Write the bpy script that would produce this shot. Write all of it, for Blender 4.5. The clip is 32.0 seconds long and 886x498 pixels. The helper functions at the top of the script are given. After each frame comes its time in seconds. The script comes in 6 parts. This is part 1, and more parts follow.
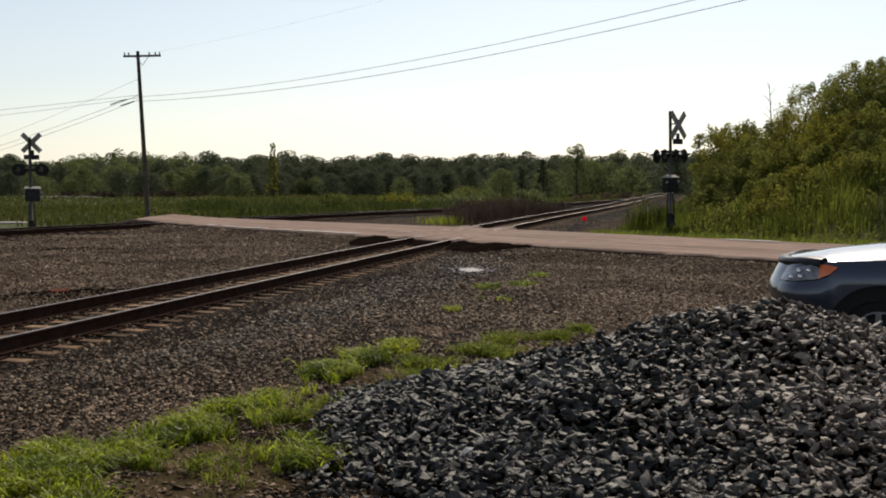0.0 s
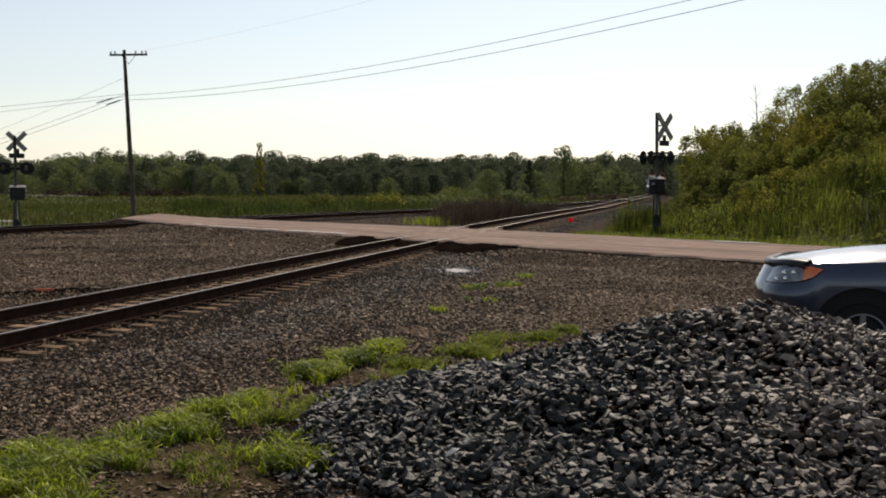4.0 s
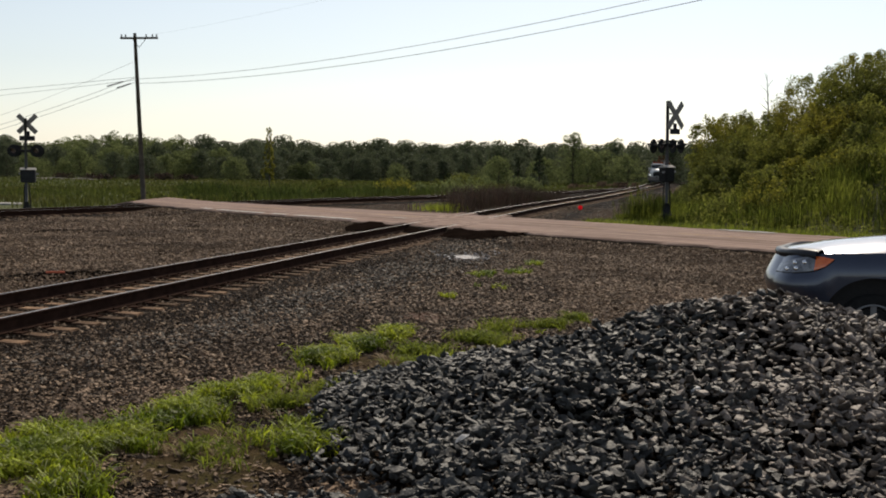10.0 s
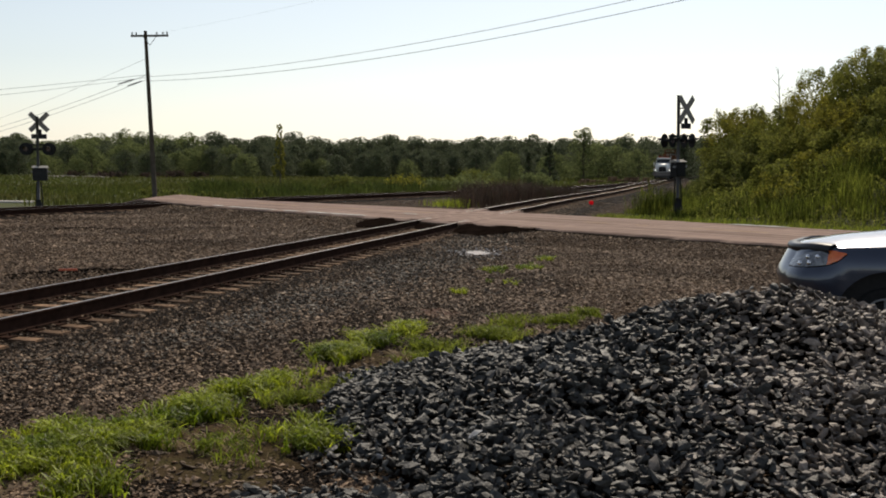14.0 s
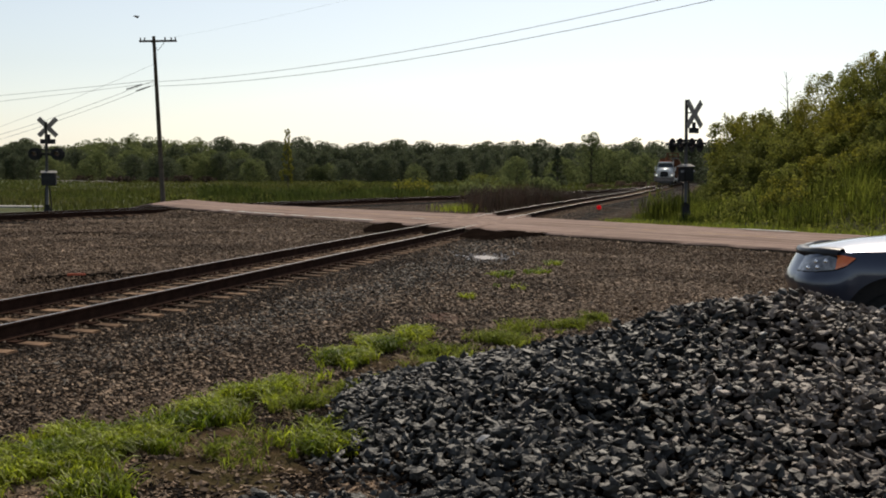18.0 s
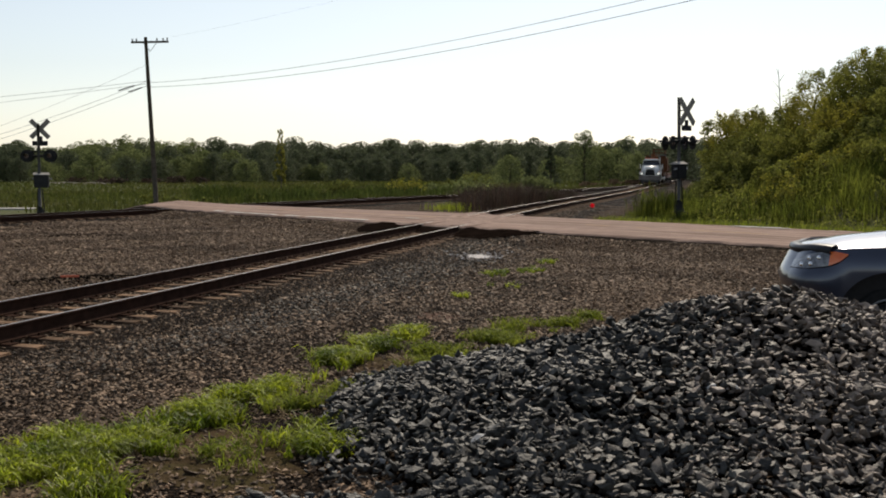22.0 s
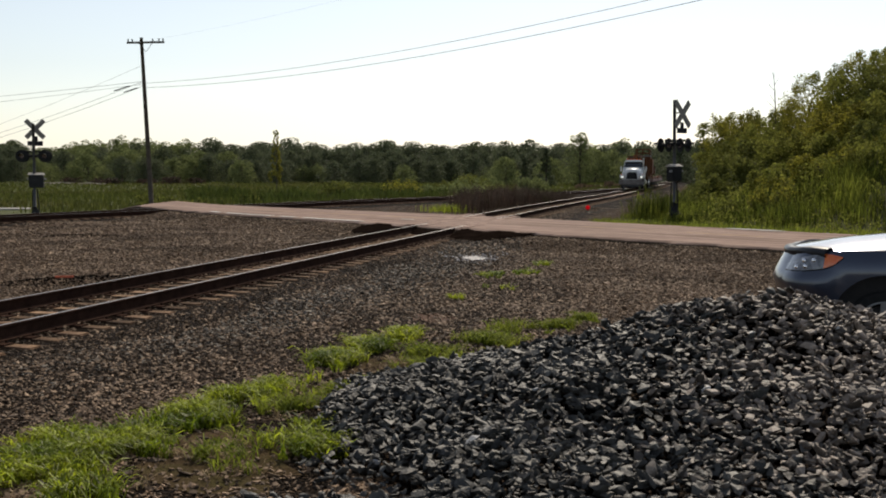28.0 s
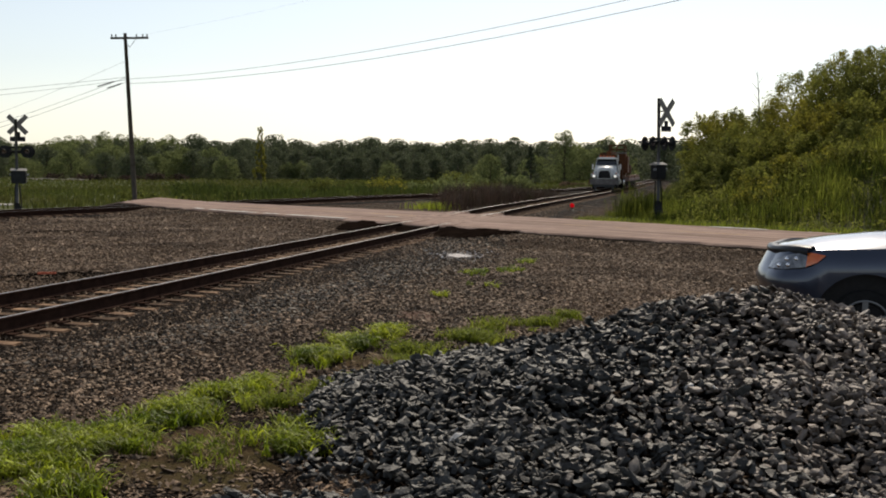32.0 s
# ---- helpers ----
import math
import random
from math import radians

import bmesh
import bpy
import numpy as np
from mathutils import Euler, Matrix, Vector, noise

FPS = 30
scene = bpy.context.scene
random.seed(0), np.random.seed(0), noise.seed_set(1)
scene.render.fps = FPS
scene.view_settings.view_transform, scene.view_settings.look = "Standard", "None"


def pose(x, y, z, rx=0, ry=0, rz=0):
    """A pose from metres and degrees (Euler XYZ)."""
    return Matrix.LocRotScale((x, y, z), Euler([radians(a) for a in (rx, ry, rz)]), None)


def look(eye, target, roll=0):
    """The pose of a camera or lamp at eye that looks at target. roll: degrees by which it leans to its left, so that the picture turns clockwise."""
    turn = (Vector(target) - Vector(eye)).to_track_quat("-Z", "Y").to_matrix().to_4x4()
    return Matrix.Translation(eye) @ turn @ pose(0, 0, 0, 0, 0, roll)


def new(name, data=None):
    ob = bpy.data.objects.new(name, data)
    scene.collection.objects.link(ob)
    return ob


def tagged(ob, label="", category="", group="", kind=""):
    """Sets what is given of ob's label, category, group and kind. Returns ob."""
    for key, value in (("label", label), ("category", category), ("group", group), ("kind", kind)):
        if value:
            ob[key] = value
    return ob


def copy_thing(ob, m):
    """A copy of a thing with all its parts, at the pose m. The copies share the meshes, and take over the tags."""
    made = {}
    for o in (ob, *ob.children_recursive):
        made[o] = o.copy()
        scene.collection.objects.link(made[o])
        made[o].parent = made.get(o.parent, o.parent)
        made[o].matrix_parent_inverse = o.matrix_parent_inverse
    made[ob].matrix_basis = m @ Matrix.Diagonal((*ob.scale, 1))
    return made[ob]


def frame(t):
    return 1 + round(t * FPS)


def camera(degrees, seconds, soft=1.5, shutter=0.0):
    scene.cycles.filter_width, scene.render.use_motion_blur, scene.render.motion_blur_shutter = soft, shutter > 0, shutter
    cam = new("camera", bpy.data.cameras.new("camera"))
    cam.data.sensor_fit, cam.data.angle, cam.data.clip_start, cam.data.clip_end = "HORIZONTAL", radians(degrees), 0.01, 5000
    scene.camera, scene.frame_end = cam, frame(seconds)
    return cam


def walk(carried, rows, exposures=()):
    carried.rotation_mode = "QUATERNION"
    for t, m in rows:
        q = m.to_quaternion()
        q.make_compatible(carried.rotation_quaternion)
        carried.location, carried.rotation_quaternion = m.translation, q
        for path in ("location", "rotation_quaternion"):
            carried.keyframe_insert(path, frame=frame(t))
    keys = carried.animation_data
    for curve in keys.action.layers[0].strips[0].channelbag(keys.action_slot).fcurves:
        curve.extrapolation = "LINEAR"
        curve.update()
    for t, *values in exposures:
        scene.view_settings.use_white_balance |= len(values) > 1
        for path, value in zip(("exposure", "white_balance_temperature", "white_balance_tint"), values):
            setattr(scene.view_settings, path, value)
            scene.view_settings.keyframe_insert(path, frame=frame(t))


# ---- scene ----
cam = camera(43.8, 32.0, soft=1.9)
EYE = 1.88  # the eye above the rail tops, which lie at z = 0


def aim(x, yaw, pitch, lean):
    return pose(x, 0, EYE, 90 + pitch, 0, -yaw) @ pose(0, 0, 0, 0, 0, lean)


walk(cam, [
    (0, aim(0.000, -0.00, -3.64, -0.00)), (0.5, aim(0.000, 0.20, -3.53, 0.22)), (1, aim(0.000, 0.26, -3.36, 0.55)),
    (1.5, aim(0.000, -0.02, -3.40, 0.53)), (2, aim(0.000, 0.33, -3.20, 0.19)), (2.5, aim(0.000, 0.43, -2.99, 0.18)),
    (3, aim(0.000, 0.26, -3.26, 0.02)), (3.5, aim(0.000, 0.76, -3.50, 0.24)), (5.5, aim(-0.012, 0.26, -3.69, 0.28)),
    (6, aim(-0.015, 0.22, -3.74, 0.18)), (6.5, aim(-0.016, 0.21, -4.07, 0.08)), (7, aim(-0.018, 0.36, -4.14, 0.28)),
    (7.5, aim(-0.019, 0.65, -4.10, 0.43)), (8, aim(-0.020, 0.66, -4.21, 0.46)), (8.5, aim(-0.021, 0.57, -4.55, 0.55)),
    (9, aim(-0.022, 0.27, -4.57, 0.47)), (9.5, aim(-0.024, 0.44, -4.60, 0.63)), (10, aim(-0.025, 0.27, -4.32, 0.79)),
    (10.5, aim(-0.026, -0.15, -4.27, 0.62)), (11, aim(-0.027, -0.16, -4.14, 0.62)), (11.5, aim(-0.028, -0.60, -3.95, 0.63)),
    (12, aim(-0.030, -0.86, -4.16, 0.53)), (12.5, aim(-0.031, -1.00, -4.18, 0.36)), (13, aim(-0.032, -0.45, -4.07, 0.28)),
    (13.5, aim(-0.033, -0.36, -4.23, 0.30)), (14, aim(-0.034, -0.29, -4.54, 0.48)), (14.5, aim(-0.034, -0.41, -4.56, 0.68)),
    (16.5, aim(-0.033, -0.87, -4.57, 0.78)), (17, aim(-0.033, -0.77, -4.46, 0.65)), (17.5, aim(-0.033, -0.89, -4.51, 0.37)),
    (18, aim(-0.033, -0.69, -4.30, 0.44)), (18.5, aim(-0.033, -0.36, -4.35, 0.66)), (19, aim(-0.033, -0.22, -4.60, 0.61)),
    (19.5, aim(-0.033, -0.26, -4.70, 0.53)), (20, aim(-0.033, -0.15, -4.71, 0.48)), (20.5, aim(-0.033, -0.26, -4.79, 0.43)),
    (21, aim(-0.032, -0.38, -4.76, 0.27)), (21.5, aim(-0.032, -0.31, -4.51, 0.24)), (22, aim(-0.032, -0.37, -4.34, 0.05)),
    (22.5, aim(-0.032, -0.21, -4.40, 0.13)), (23, aim(-0.032, 0.05, -4.51, 0.17)), (23.5, aim(-0.032, -0.22, -4.54, 0.11)),
    (24, aim(-0.032, 0.01, -4.52, 0.21)), (24.5, aim(-0.032, 0.14, -4.62, 0.14)), (26.5, aim(-0.031, -0.03, -4.47, 0.29)),
    (27, aim(-0.031, -0.08, -4.68, 0.17)), (27.5, aim(-0.031, -0.14, -4.50, 0.26)), (28, aim(-0.031, -0.13, -4.26, 0.25)),
    (28.5, aim(-0.031, -0.41, -4.02, 0.13)), (29, aim(-0.031, 0.03, -4.00, 0.27)), (29.5, aim(-0.031, -0.32, -4.26, 0.26)),
    (30, aim(-0.030, 0.09, -4.19, 0.29)), (30.5, aim(-0.030, 0.38, -4.29, 0.20)), (31, aim(-0.030, 0.35, -4.29, 0.27)),
    (31.5, aim(-0.030, 0.47, -4.34, 0.27)), (32, aim(-0.030, 0.68, -4.39, 0.48)),
], [(0, 0.19), (20, 0.19), (23.5, 0.29), (32, 0.29)])

# ---- light ----
SUN_EL, SUN_AZ = 42.0, 13.0  # degrees; the azimuth turns right from straight ahead
world = bpy.data.worlds.new("sky")
scene.world = world
world.use_nodes = True
wn = world.node_tree.nodes
sky = wn.new("ShaderNodeTexSky")
sky.sky_type = "NISHITA"
sky.sun_disc = False
sky.sun_elevation, sky.sun_rotation = radians(SUN_EL), radians(SUN_AZ)
sky.air_density, sky.dust_density, sky.ozone_density = 1.0, 0.6, 1.0
tone = wn.new("ShaderNodeHueSaturation")  # summer haze pales the sky
tone.inputs["Saturation"].default_value = 0.58
world.node_tree.links.new(sky.outputs[0], tone.inputs["Color"])
world.node_tree.links.new(tone.outputs[0], wn["Background"].inputs[0])
wn["Background"].inputs[1].default_value = 0.091
sun = new("sun", bpy.data.lights.new("sun", "SUN"))
sun.data.energy, sun.data.angle, sun.data.color = 3.6, radians(0.6), (1.0, 0.88, 0.72)
sd = Vector((math.sin(radians(SUN_AZ)) * math.cos(radians(SUN_EL)), math.cos(radians(SUN_AZ)) * math.cos(radians(SUN_EL)), math.sin(radians(SUN_EL))))
sun.matrix_world = look(sd * 60, (0, 0, 0))


# ---- materials ----
def mat(name, stops, scale=4.0, rough=0.8, metal=0.0, bump=0.0, bump_scale=None, dist=0.02, per="none", second=None, coat=0.0, transl=0.0, spec=0.15, vary=(0.55, 1.45), stretch=None, span=(0.28, 0.44)):
    """Noise between the colours in stops, tinted per object or per piece, with a second larger stain."""
    m = bpy.data.materials.new(name)
    m.use_nodes = True
    n, l = m.node_tree.nodes, m.node_tree.links
    b = n["Principled BSDF"]
    co = n.new("ShaderNodeTexCoord")
    nz = n.new("ShaderNodeTexNoise")
    nz.inputs["Scale"].default_value, nz.inputs["Detail"].default_value, nz.inputs["Roughness"].default_value = scale, 6.0, 0.65
    l.new(co.outputs["Object"], nz.inputs["Vector"])
    rp = n.new("ShaderNodeValToRGB")
    while len(rp.color_ramp.elements) < len(stops):
        rp.color_ramp.elements.new(0.5)
    for k, c in enumerate(stops):
        e = rp.color_ramp.elements[k]
        e.position = span[0] + span[1] * k / max(1, len(stops) - 1)
        e.color = (*c, 1)
    l.new(nz.outputs["Fac"], rp.inputs["Fac"])
    col = rp.outputs["Color"]
    if second:
        n2 = n.new("ShaderNodeTexNoise")
        n2.inputs["Scale"].default_value, n2.inputs["Detail"].default_value = second[1], 4.0
        if stretch:
            vr, mp = n.new("ShaderNodeVectorRotate"), n.new("ShaderNodeMapping")
            vr.rotation_type = "Z_AXIS"
            vr.inputs["Angle"].default_value = radians(stretch[0])
            mp.inputs["Scale"].default_value = (stretch[1], stretch[2], 1.0)
            l.new(co.outputs["Object"], vr.inputs["Vector"])
            l.new(vr.outputs["Vector"], mp.inputs["Vector"])
            l.new(mp.outputs["Vector"], n2.inputs["Vector"])
        else:
            l.new(co.outputs["Object"], n2.inputs["Vector"])
        r2 = n.new("ShaderNodeValToRGB")
        r2.color_ramp.elements[0].position, r2.color_ramp.elements[1].position = second[2], second[3]
        l.new(n2.outputs["Fac"], r2.inputs["Fac"])
        mx = n.new("ShaderNodeMix")
        mx.data_type = "RGBA"
        l.new(r2.outputs["Color"], mx.inputs["Factor"])
        l.new(col, mx.inputs["A"])
        mx.inputs["B"].default_value = (*second[0], 1)
        col = mx.outputs["Result"]
    if per != "none":
        src = n.new("ShaderNodeObjectInfo").outputs["Random"] if per == "object" else n.new("ShaderNodeNewGeometry").outputs["Random Per Island"]
        mr = n.new("ShaderNodeMapRange")
        mr.inputs["To Min"].default_value, mr.inputs["To Max"].default_value = vary
        l.new(src, mr.inputs["Value"])
        hs = n.new("ShaderNodeHueSaturation")
        l.new(mr.outputs["Result"], hs.inputs["Value"])
        l.new(col, hs.inputs["Color"])
        col = hs.outputs["Color"]
    l.new(col, b.inputs["Base Color"])
    b.inputs["Roughness"].default_value, b.inputs["Metallic"].default_value = rough, metal
    b.inputs["Coat Weight"].default_value = coat
    b.inputs["Coat Roughness"].default_value = 0.06
    b.inputs["Specular IOR Level"].default_value = spec
    if bump:
        nb = n.new("ShaderNodeTexNoise")
        nb.inputs["Scale"].default_value, nb.inputs["Detail"].default_value = bump_scale or scale * 3, 5.0
        l.new(co.outputs["Object"], nb.inputs["Vector"])
        bp = n.new("ShaderNodeBump")
        bp.inputs["Strength"].default_value, bp.inputs["Distance"].default_value = bump, dist
        l.new(nb.outputs["Fac"], bp.inputs["Height"])
        l.new(bp.outputs["Normal"], b.inputs["Normal"])
    if transl:
        out = n["Material Output"]
        tr = n.new("ShaderNodeBsdfTranslucent")
        l.new(col, tr.inputs["Color"])
        ms = n.new("ShaderNodeMixShader")
        ms.inputs[0].default_value = transl
        l.new(b.outputs[0], ms.inputs[1])
        l.new(tr.outputs[0], ms.inputs[2])
        l.new(ms.outputs[0], out.inputs["Surface"])
    return m


def stony(name, cells, gap_shade, tones, stain, rough=0.9, dist=0.05):
    """Ground of small stones: cells of their own tone, shade painted into the gaps between them, and larger stains."""
    m = bpy.data.materials.new(name)
    m.use_nodes = True
    n, l = m.node_tree.nodes, m.node_tree.links
    b = n["Principled BSDF"]
    co = n.new("ShaderNodeTexCoord")
    wn, wa = n.new("ShaderNodeTexNoise"), n.new("ShaderNodeMix")
    wn.inputs["Scale"].default_value = cells * 1.3
    wa.data_type = "RGBA"
    wa.inputs["Factor"].default_value = 0.02
    l.new(co.outputs["Object"], wn.inputs["Vector"])
    l.new(co.outputs["Object"], wa.inputs["A"])
    l.new(wn.outputs["Color"], wa.inputs["B"])
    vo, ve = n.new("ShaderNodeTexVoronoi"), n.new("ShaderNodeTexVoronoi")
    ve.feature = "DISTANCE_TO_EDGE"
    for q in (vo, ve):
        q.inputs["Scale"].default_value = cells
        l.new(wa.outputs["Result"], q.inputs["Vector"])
    sp = n.new("ShaderNodeSeparateColor")
    l.new(vo.outputs["Color"], sp.inputs["Color"])
    rp = n.new("ShaderNodeValToRGB")
    rp.color_ramp.elements.new(0.55)
    for k, (c, p) in enumerate(zip(tones, (0.1, 0.6, 1.0))):
        rp.color_ramp.elements[k].position, rp.color_ramp.elements[k].color = p, (*c, 1)
    l.new(sp.outputs["Red"], rp.inputs["Fac"])
    big, r2 = n.new("ShaderNodeTexNoise"), n.new("ShaderNodeValToRGB")
    big.inputs["Scale"].default_value, big.inputs["Detail"].default_value = stain[1], 5.0
    r2.color_ramp.elements[0].position, r2.color_ramp.elements[1].position = 0.42, 0.68
    l.new(co.outputs["Object"], big.inputs["Vector"])
    l.new(big.outputs["Fac"], r2.inputs["Fac"])
    ms, me = n.new("ShaderNodeMix"), n.new("ShaderNodeMix")
    ms.data_type = me.data_type = "RGBA"
    l.new(r2.outputs["Color"], ms.inputs["Factor"])
    l.new(rp.outputs["Color"], ms.inputs["A"])
    ms.inputs["B"].default_value = (*stain[0], 1)
    # the colour darkens towards each cell's edge: painted shade between stones
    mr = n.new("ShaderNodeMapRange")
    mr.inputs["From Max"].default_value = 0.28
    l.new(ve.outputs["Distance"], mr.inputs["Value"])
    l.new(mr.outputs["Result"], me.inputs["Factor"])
    me.inputs["A"].default_value = (*gap_shade, 1)
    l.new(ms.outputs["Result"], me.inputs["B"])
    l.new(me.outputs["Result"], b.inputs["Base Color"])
    b.inputs["Roughness"].default_value, b.inputs["Specular IOR Level"].default_value = rough, 0.03
    bp = n.new("ShaderNodeBump")
    bp.inputs["Strength"].default_value, bp.inputs["Distance"].default_value = 1.0, dist
    l.new(mr.outputs["Result"], bp.inputs["Height"])
    l.new(bp.outputs["Normal"], b.inputs["Normal"])
    return m


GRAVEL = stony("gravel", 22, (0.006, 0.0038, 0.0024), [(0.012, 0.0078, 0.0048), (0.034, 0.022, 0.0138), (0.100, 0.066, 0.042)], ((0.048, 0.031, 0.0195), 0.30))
STONE = mat("gravel stone", [(0.092, 0.062, 0.039), (0.236, 0.164, 0.108)], 9, 0.7, per="island", spec=0.1, vary=(0.3, 1.95), second=((0.070, 0.048, 0.032), 0.3, 0.48, 0.66))
STONE_GREY = mat("grey ballast stone", [(0.052, 0.043, 0.033), (0.150, 0.126, 0.099)], 9, 0.65, per="island", spec=0.12, vary=(0.3, 1.8))
STONE_TAN = mat("dusty gravel stone", [(0.146, 0.101, 0.067), (0.332, 0.237, 0.161)], 9, 0.75, per="island", spec=0.08, vary=(0.5, 1.5), second=((0.100, 0.069, 0.046), 0.4, 0.48, 0.66))
GLINT_ROCK = mat("glint rock", [(0.30, 0.29, 0.28), (0.55, 0.54, 0.52)], 12, 0.5, per="island", bump=0.4, bump_scale=40, dist=0.01)
# ROCK is darkened and ROCKB brightened for the heap's shaded and sunlit parts
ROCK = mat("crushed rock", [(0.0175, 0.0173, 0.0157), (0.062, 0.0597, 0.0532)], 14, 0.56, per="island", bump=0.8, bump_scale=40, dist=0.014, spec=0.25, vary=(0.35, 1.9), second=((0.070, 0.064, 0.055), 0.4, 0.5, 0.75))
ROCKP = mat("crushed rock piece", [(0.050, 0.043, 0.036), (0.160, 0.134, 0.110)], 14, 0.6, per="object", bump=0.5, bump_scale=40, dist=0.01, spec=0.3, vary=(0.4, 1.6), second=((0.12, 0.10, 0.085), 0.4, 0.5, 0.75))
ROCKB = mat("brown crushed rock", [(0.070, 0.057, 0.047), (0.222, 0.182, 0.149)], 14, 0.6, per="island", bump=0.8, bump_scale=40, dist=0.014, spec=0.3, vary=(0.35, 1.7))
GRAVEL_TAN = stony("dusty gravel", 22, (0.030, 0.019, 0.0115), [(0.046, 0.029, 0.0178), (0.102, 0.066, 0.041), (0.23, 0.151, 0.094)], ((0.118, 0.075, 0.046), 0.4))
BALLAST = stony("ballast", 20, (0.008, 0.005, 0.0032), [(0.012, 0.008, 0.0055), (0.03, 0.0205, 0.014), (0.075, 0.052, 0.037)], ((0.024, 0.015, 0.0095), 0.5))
ASPHALT = mat("weathered asphalt", [(0.235, 0.165, 0.136), (0.370, 0.276, 0.230)], 1.6, 0.85, spec=0.02, bump=0.4, bump_scale=60, dist=0.01, second=((0.150, 0.104, 0.084), 1.5, 0.42, 0.66), stretch=(46, 0.10, 2.0))
# near black: the shade of the drop at the road's edge is painted in
EDGE_SHADE = mat("shaded road edge", [(0.004, 0.0026, 0.002), (0.016, 0.011, 0.0085)], 3, 1.0, spec=0.0, bump=0.6, bump_scale=30, dist=0.02)
FIELD = mat("field grass", [(0.03, 0.042, 0.010), (0.06, 0.075, 0.016), (0.09, 0.10, 0.025)], 0.5, 0.95, bump=1.0, bump_scale=3, dist=0.2, second=((0.06, 0.06, 0.022), 0.04, 0.5, 0.7))
RAIL_TOP = mat("polished rail head", [(0.15, 0.138, 0.13), (0.29, 0.272, 0.258)], 3, 0.45, metal=1.0)
RUST = mat("rail rust", [(0.020, 0.011, 0.008), (0.050, 0.027, 0.019)], 6, 0.95, spec=0.02)
TIE = mat("weathered tie", [(0.105, 0.064, 0.039), (0.29, 0.19, 0.12)], 5, 0.9, per="object", spec=0.05, bump=0.7, bump_scale=18, dist=0.015, vary=(0.5, 1.4), second=((0.06, 0.038, 0.026), 1.6, 0.5, 0.68))
STEEL = mat("galvanised steel", [(0.055, 0.056, 0.058), (0.105, 0.105, 0.108)], 8, 0.6, metal=0.3)
BLACK = mat("matt black paint", [(0.012, 0.012, 0.013), (0.025, 0.025, 0.026)], 6, 0.65)
WHITE = mat("dull white sheeting", [(0.19, 0.175, 0.155), (0.30, 0.28, 0.25)], 6, 0.6)
# red greyed over: whitish reflections are mixed into the lens colour
LENS_SHEEN = mat("signal lens with painted sheen", [(0.16, 0.11, 0.105), (0.24, 0.18, 0.17)], 6, 0.15, coat=0.8)
CONCRETE = mat("concrete", [(0.30, 0.28, 0.26), (0.46, 0.44, 0.41)], 5, 0.9, spec=0.03, bump=0.3)
POLEWOOD = mat("pole wood", [(0.052, 0.043, 0.034), (0.125, 0.104, 0.084)], 5, 0.95, spec=0.05, bump=0.5, bump_scale=14)
GLASSY = mat("grey porcelain", [(0.2, 0.2, 0.2), (0.3, 0.3, 0.3)], 5, 0.25)
WIRE = mat("wire", [(0.10, 0.10, 0.10), (0.14, 0.14, 0.14)], 5, 0.6)
LEAF = mat("shrub leaf", [(0.085, 0.102, 0.019), (0.220, 0.222, 0.047)], 0.8, 0.7, per="island", transl=0.58, spec=0.05)
LEAF2 = mat("yellow green leaf", [(0.105, 0.110, 0.015), (0.245, 0.225, 0.036)], 0.8, 0.7, per="island", transl=0.6, spec=0.05)
LEAF3 = mat("olive shrub leaf", [(0.064, 0.079, 0.019), (0.172, 0.180, 0.043)], 0.8, 0.7, per="island", transl=0.55, spec=0.05)
LEAF_PALE = mat("pale young leaf", [(0.16, 0.16, 0.028), (0.32, 0.30, 0.065)], 0.8, 0.7, per="island", transl=0.6, spec=0.05)
VERGE = mat("fresh verge grass", [(0.105, 0.142, 0.014), (0.25, 0.285, 0.040)], 0.7, 0.6, per="island", transl=0.58, spec=0.05, vary=(0.4, 1.5), second=((0.10, 0.10, 0.03), 0.6, 0.5, 0.68))
LEAF_FAR = mat("far leaf", [(0.092, 0.116, 0.046), (0.215, 0.238, 0.092)], 0.12, 0.8, per="island", transl=0.45, spec=0.03)
LEAF_DARK = mat("dark leaf", [(0.058, 0.074, 0.042), (0.128, 0.146, 0.074)], 0.2, 0.7, per="island", transl=0.35)
GRASS = mat("grass blade", [(0.170, 0.215, 0.010), (0.39, 0.43, 0.036)], 0.7, 0.5, per="island", transl=0.55, spec=0.2, vary=(0.3, 1.8), second=((0.105, 0.150, 0.009), 1.3, 0.45, 0.62))
GRASS_TALL = mat("tall grass", [(0.078, 0.104, 0.013), (0.215, 0.232, 0.038)], 0.5, 0.6, per="island", transl=0.5, vary=(0.3, 1.6), spec=0.03, second=((0.040, 0.054, 0.010), 0.42, 0.44, 0.58))
FIELD_GRASS = mat("meadow grass", [(0.044, 0.058, 0.013), (0.098, 0.110, 0.026)], 0.15, 0.7, per="island", transl=0.45, vary=(0.6, 1.35), spec=0.03, second=((0.082, 0.080, 0.026), 0.05, 0.45, 0.65))
DRYBRUSH = mat("dry brush", [(0.042, 0.027, 0.021), (0.088, 0.060, 0.045)], 0.8, 0.9, per="island", transl=0.2, second=((0.03, 0.034, 0.014), 0.5, 0.5, 0.7))
STRAW = mat("dead straw", [(0.20, 0.14, 0.07), (0.42, 0.32, 0.19)], 3, 0.8, per="island", transl=0.2)
GRASS_THIN = mat("thin grass", [(0.115, 0.155, 0.014), (0.28, 0.31, 0.042)], 0.9, 0.6, per="island", transl=0.55, spec=0.1, vary=(0.4, 1.6))
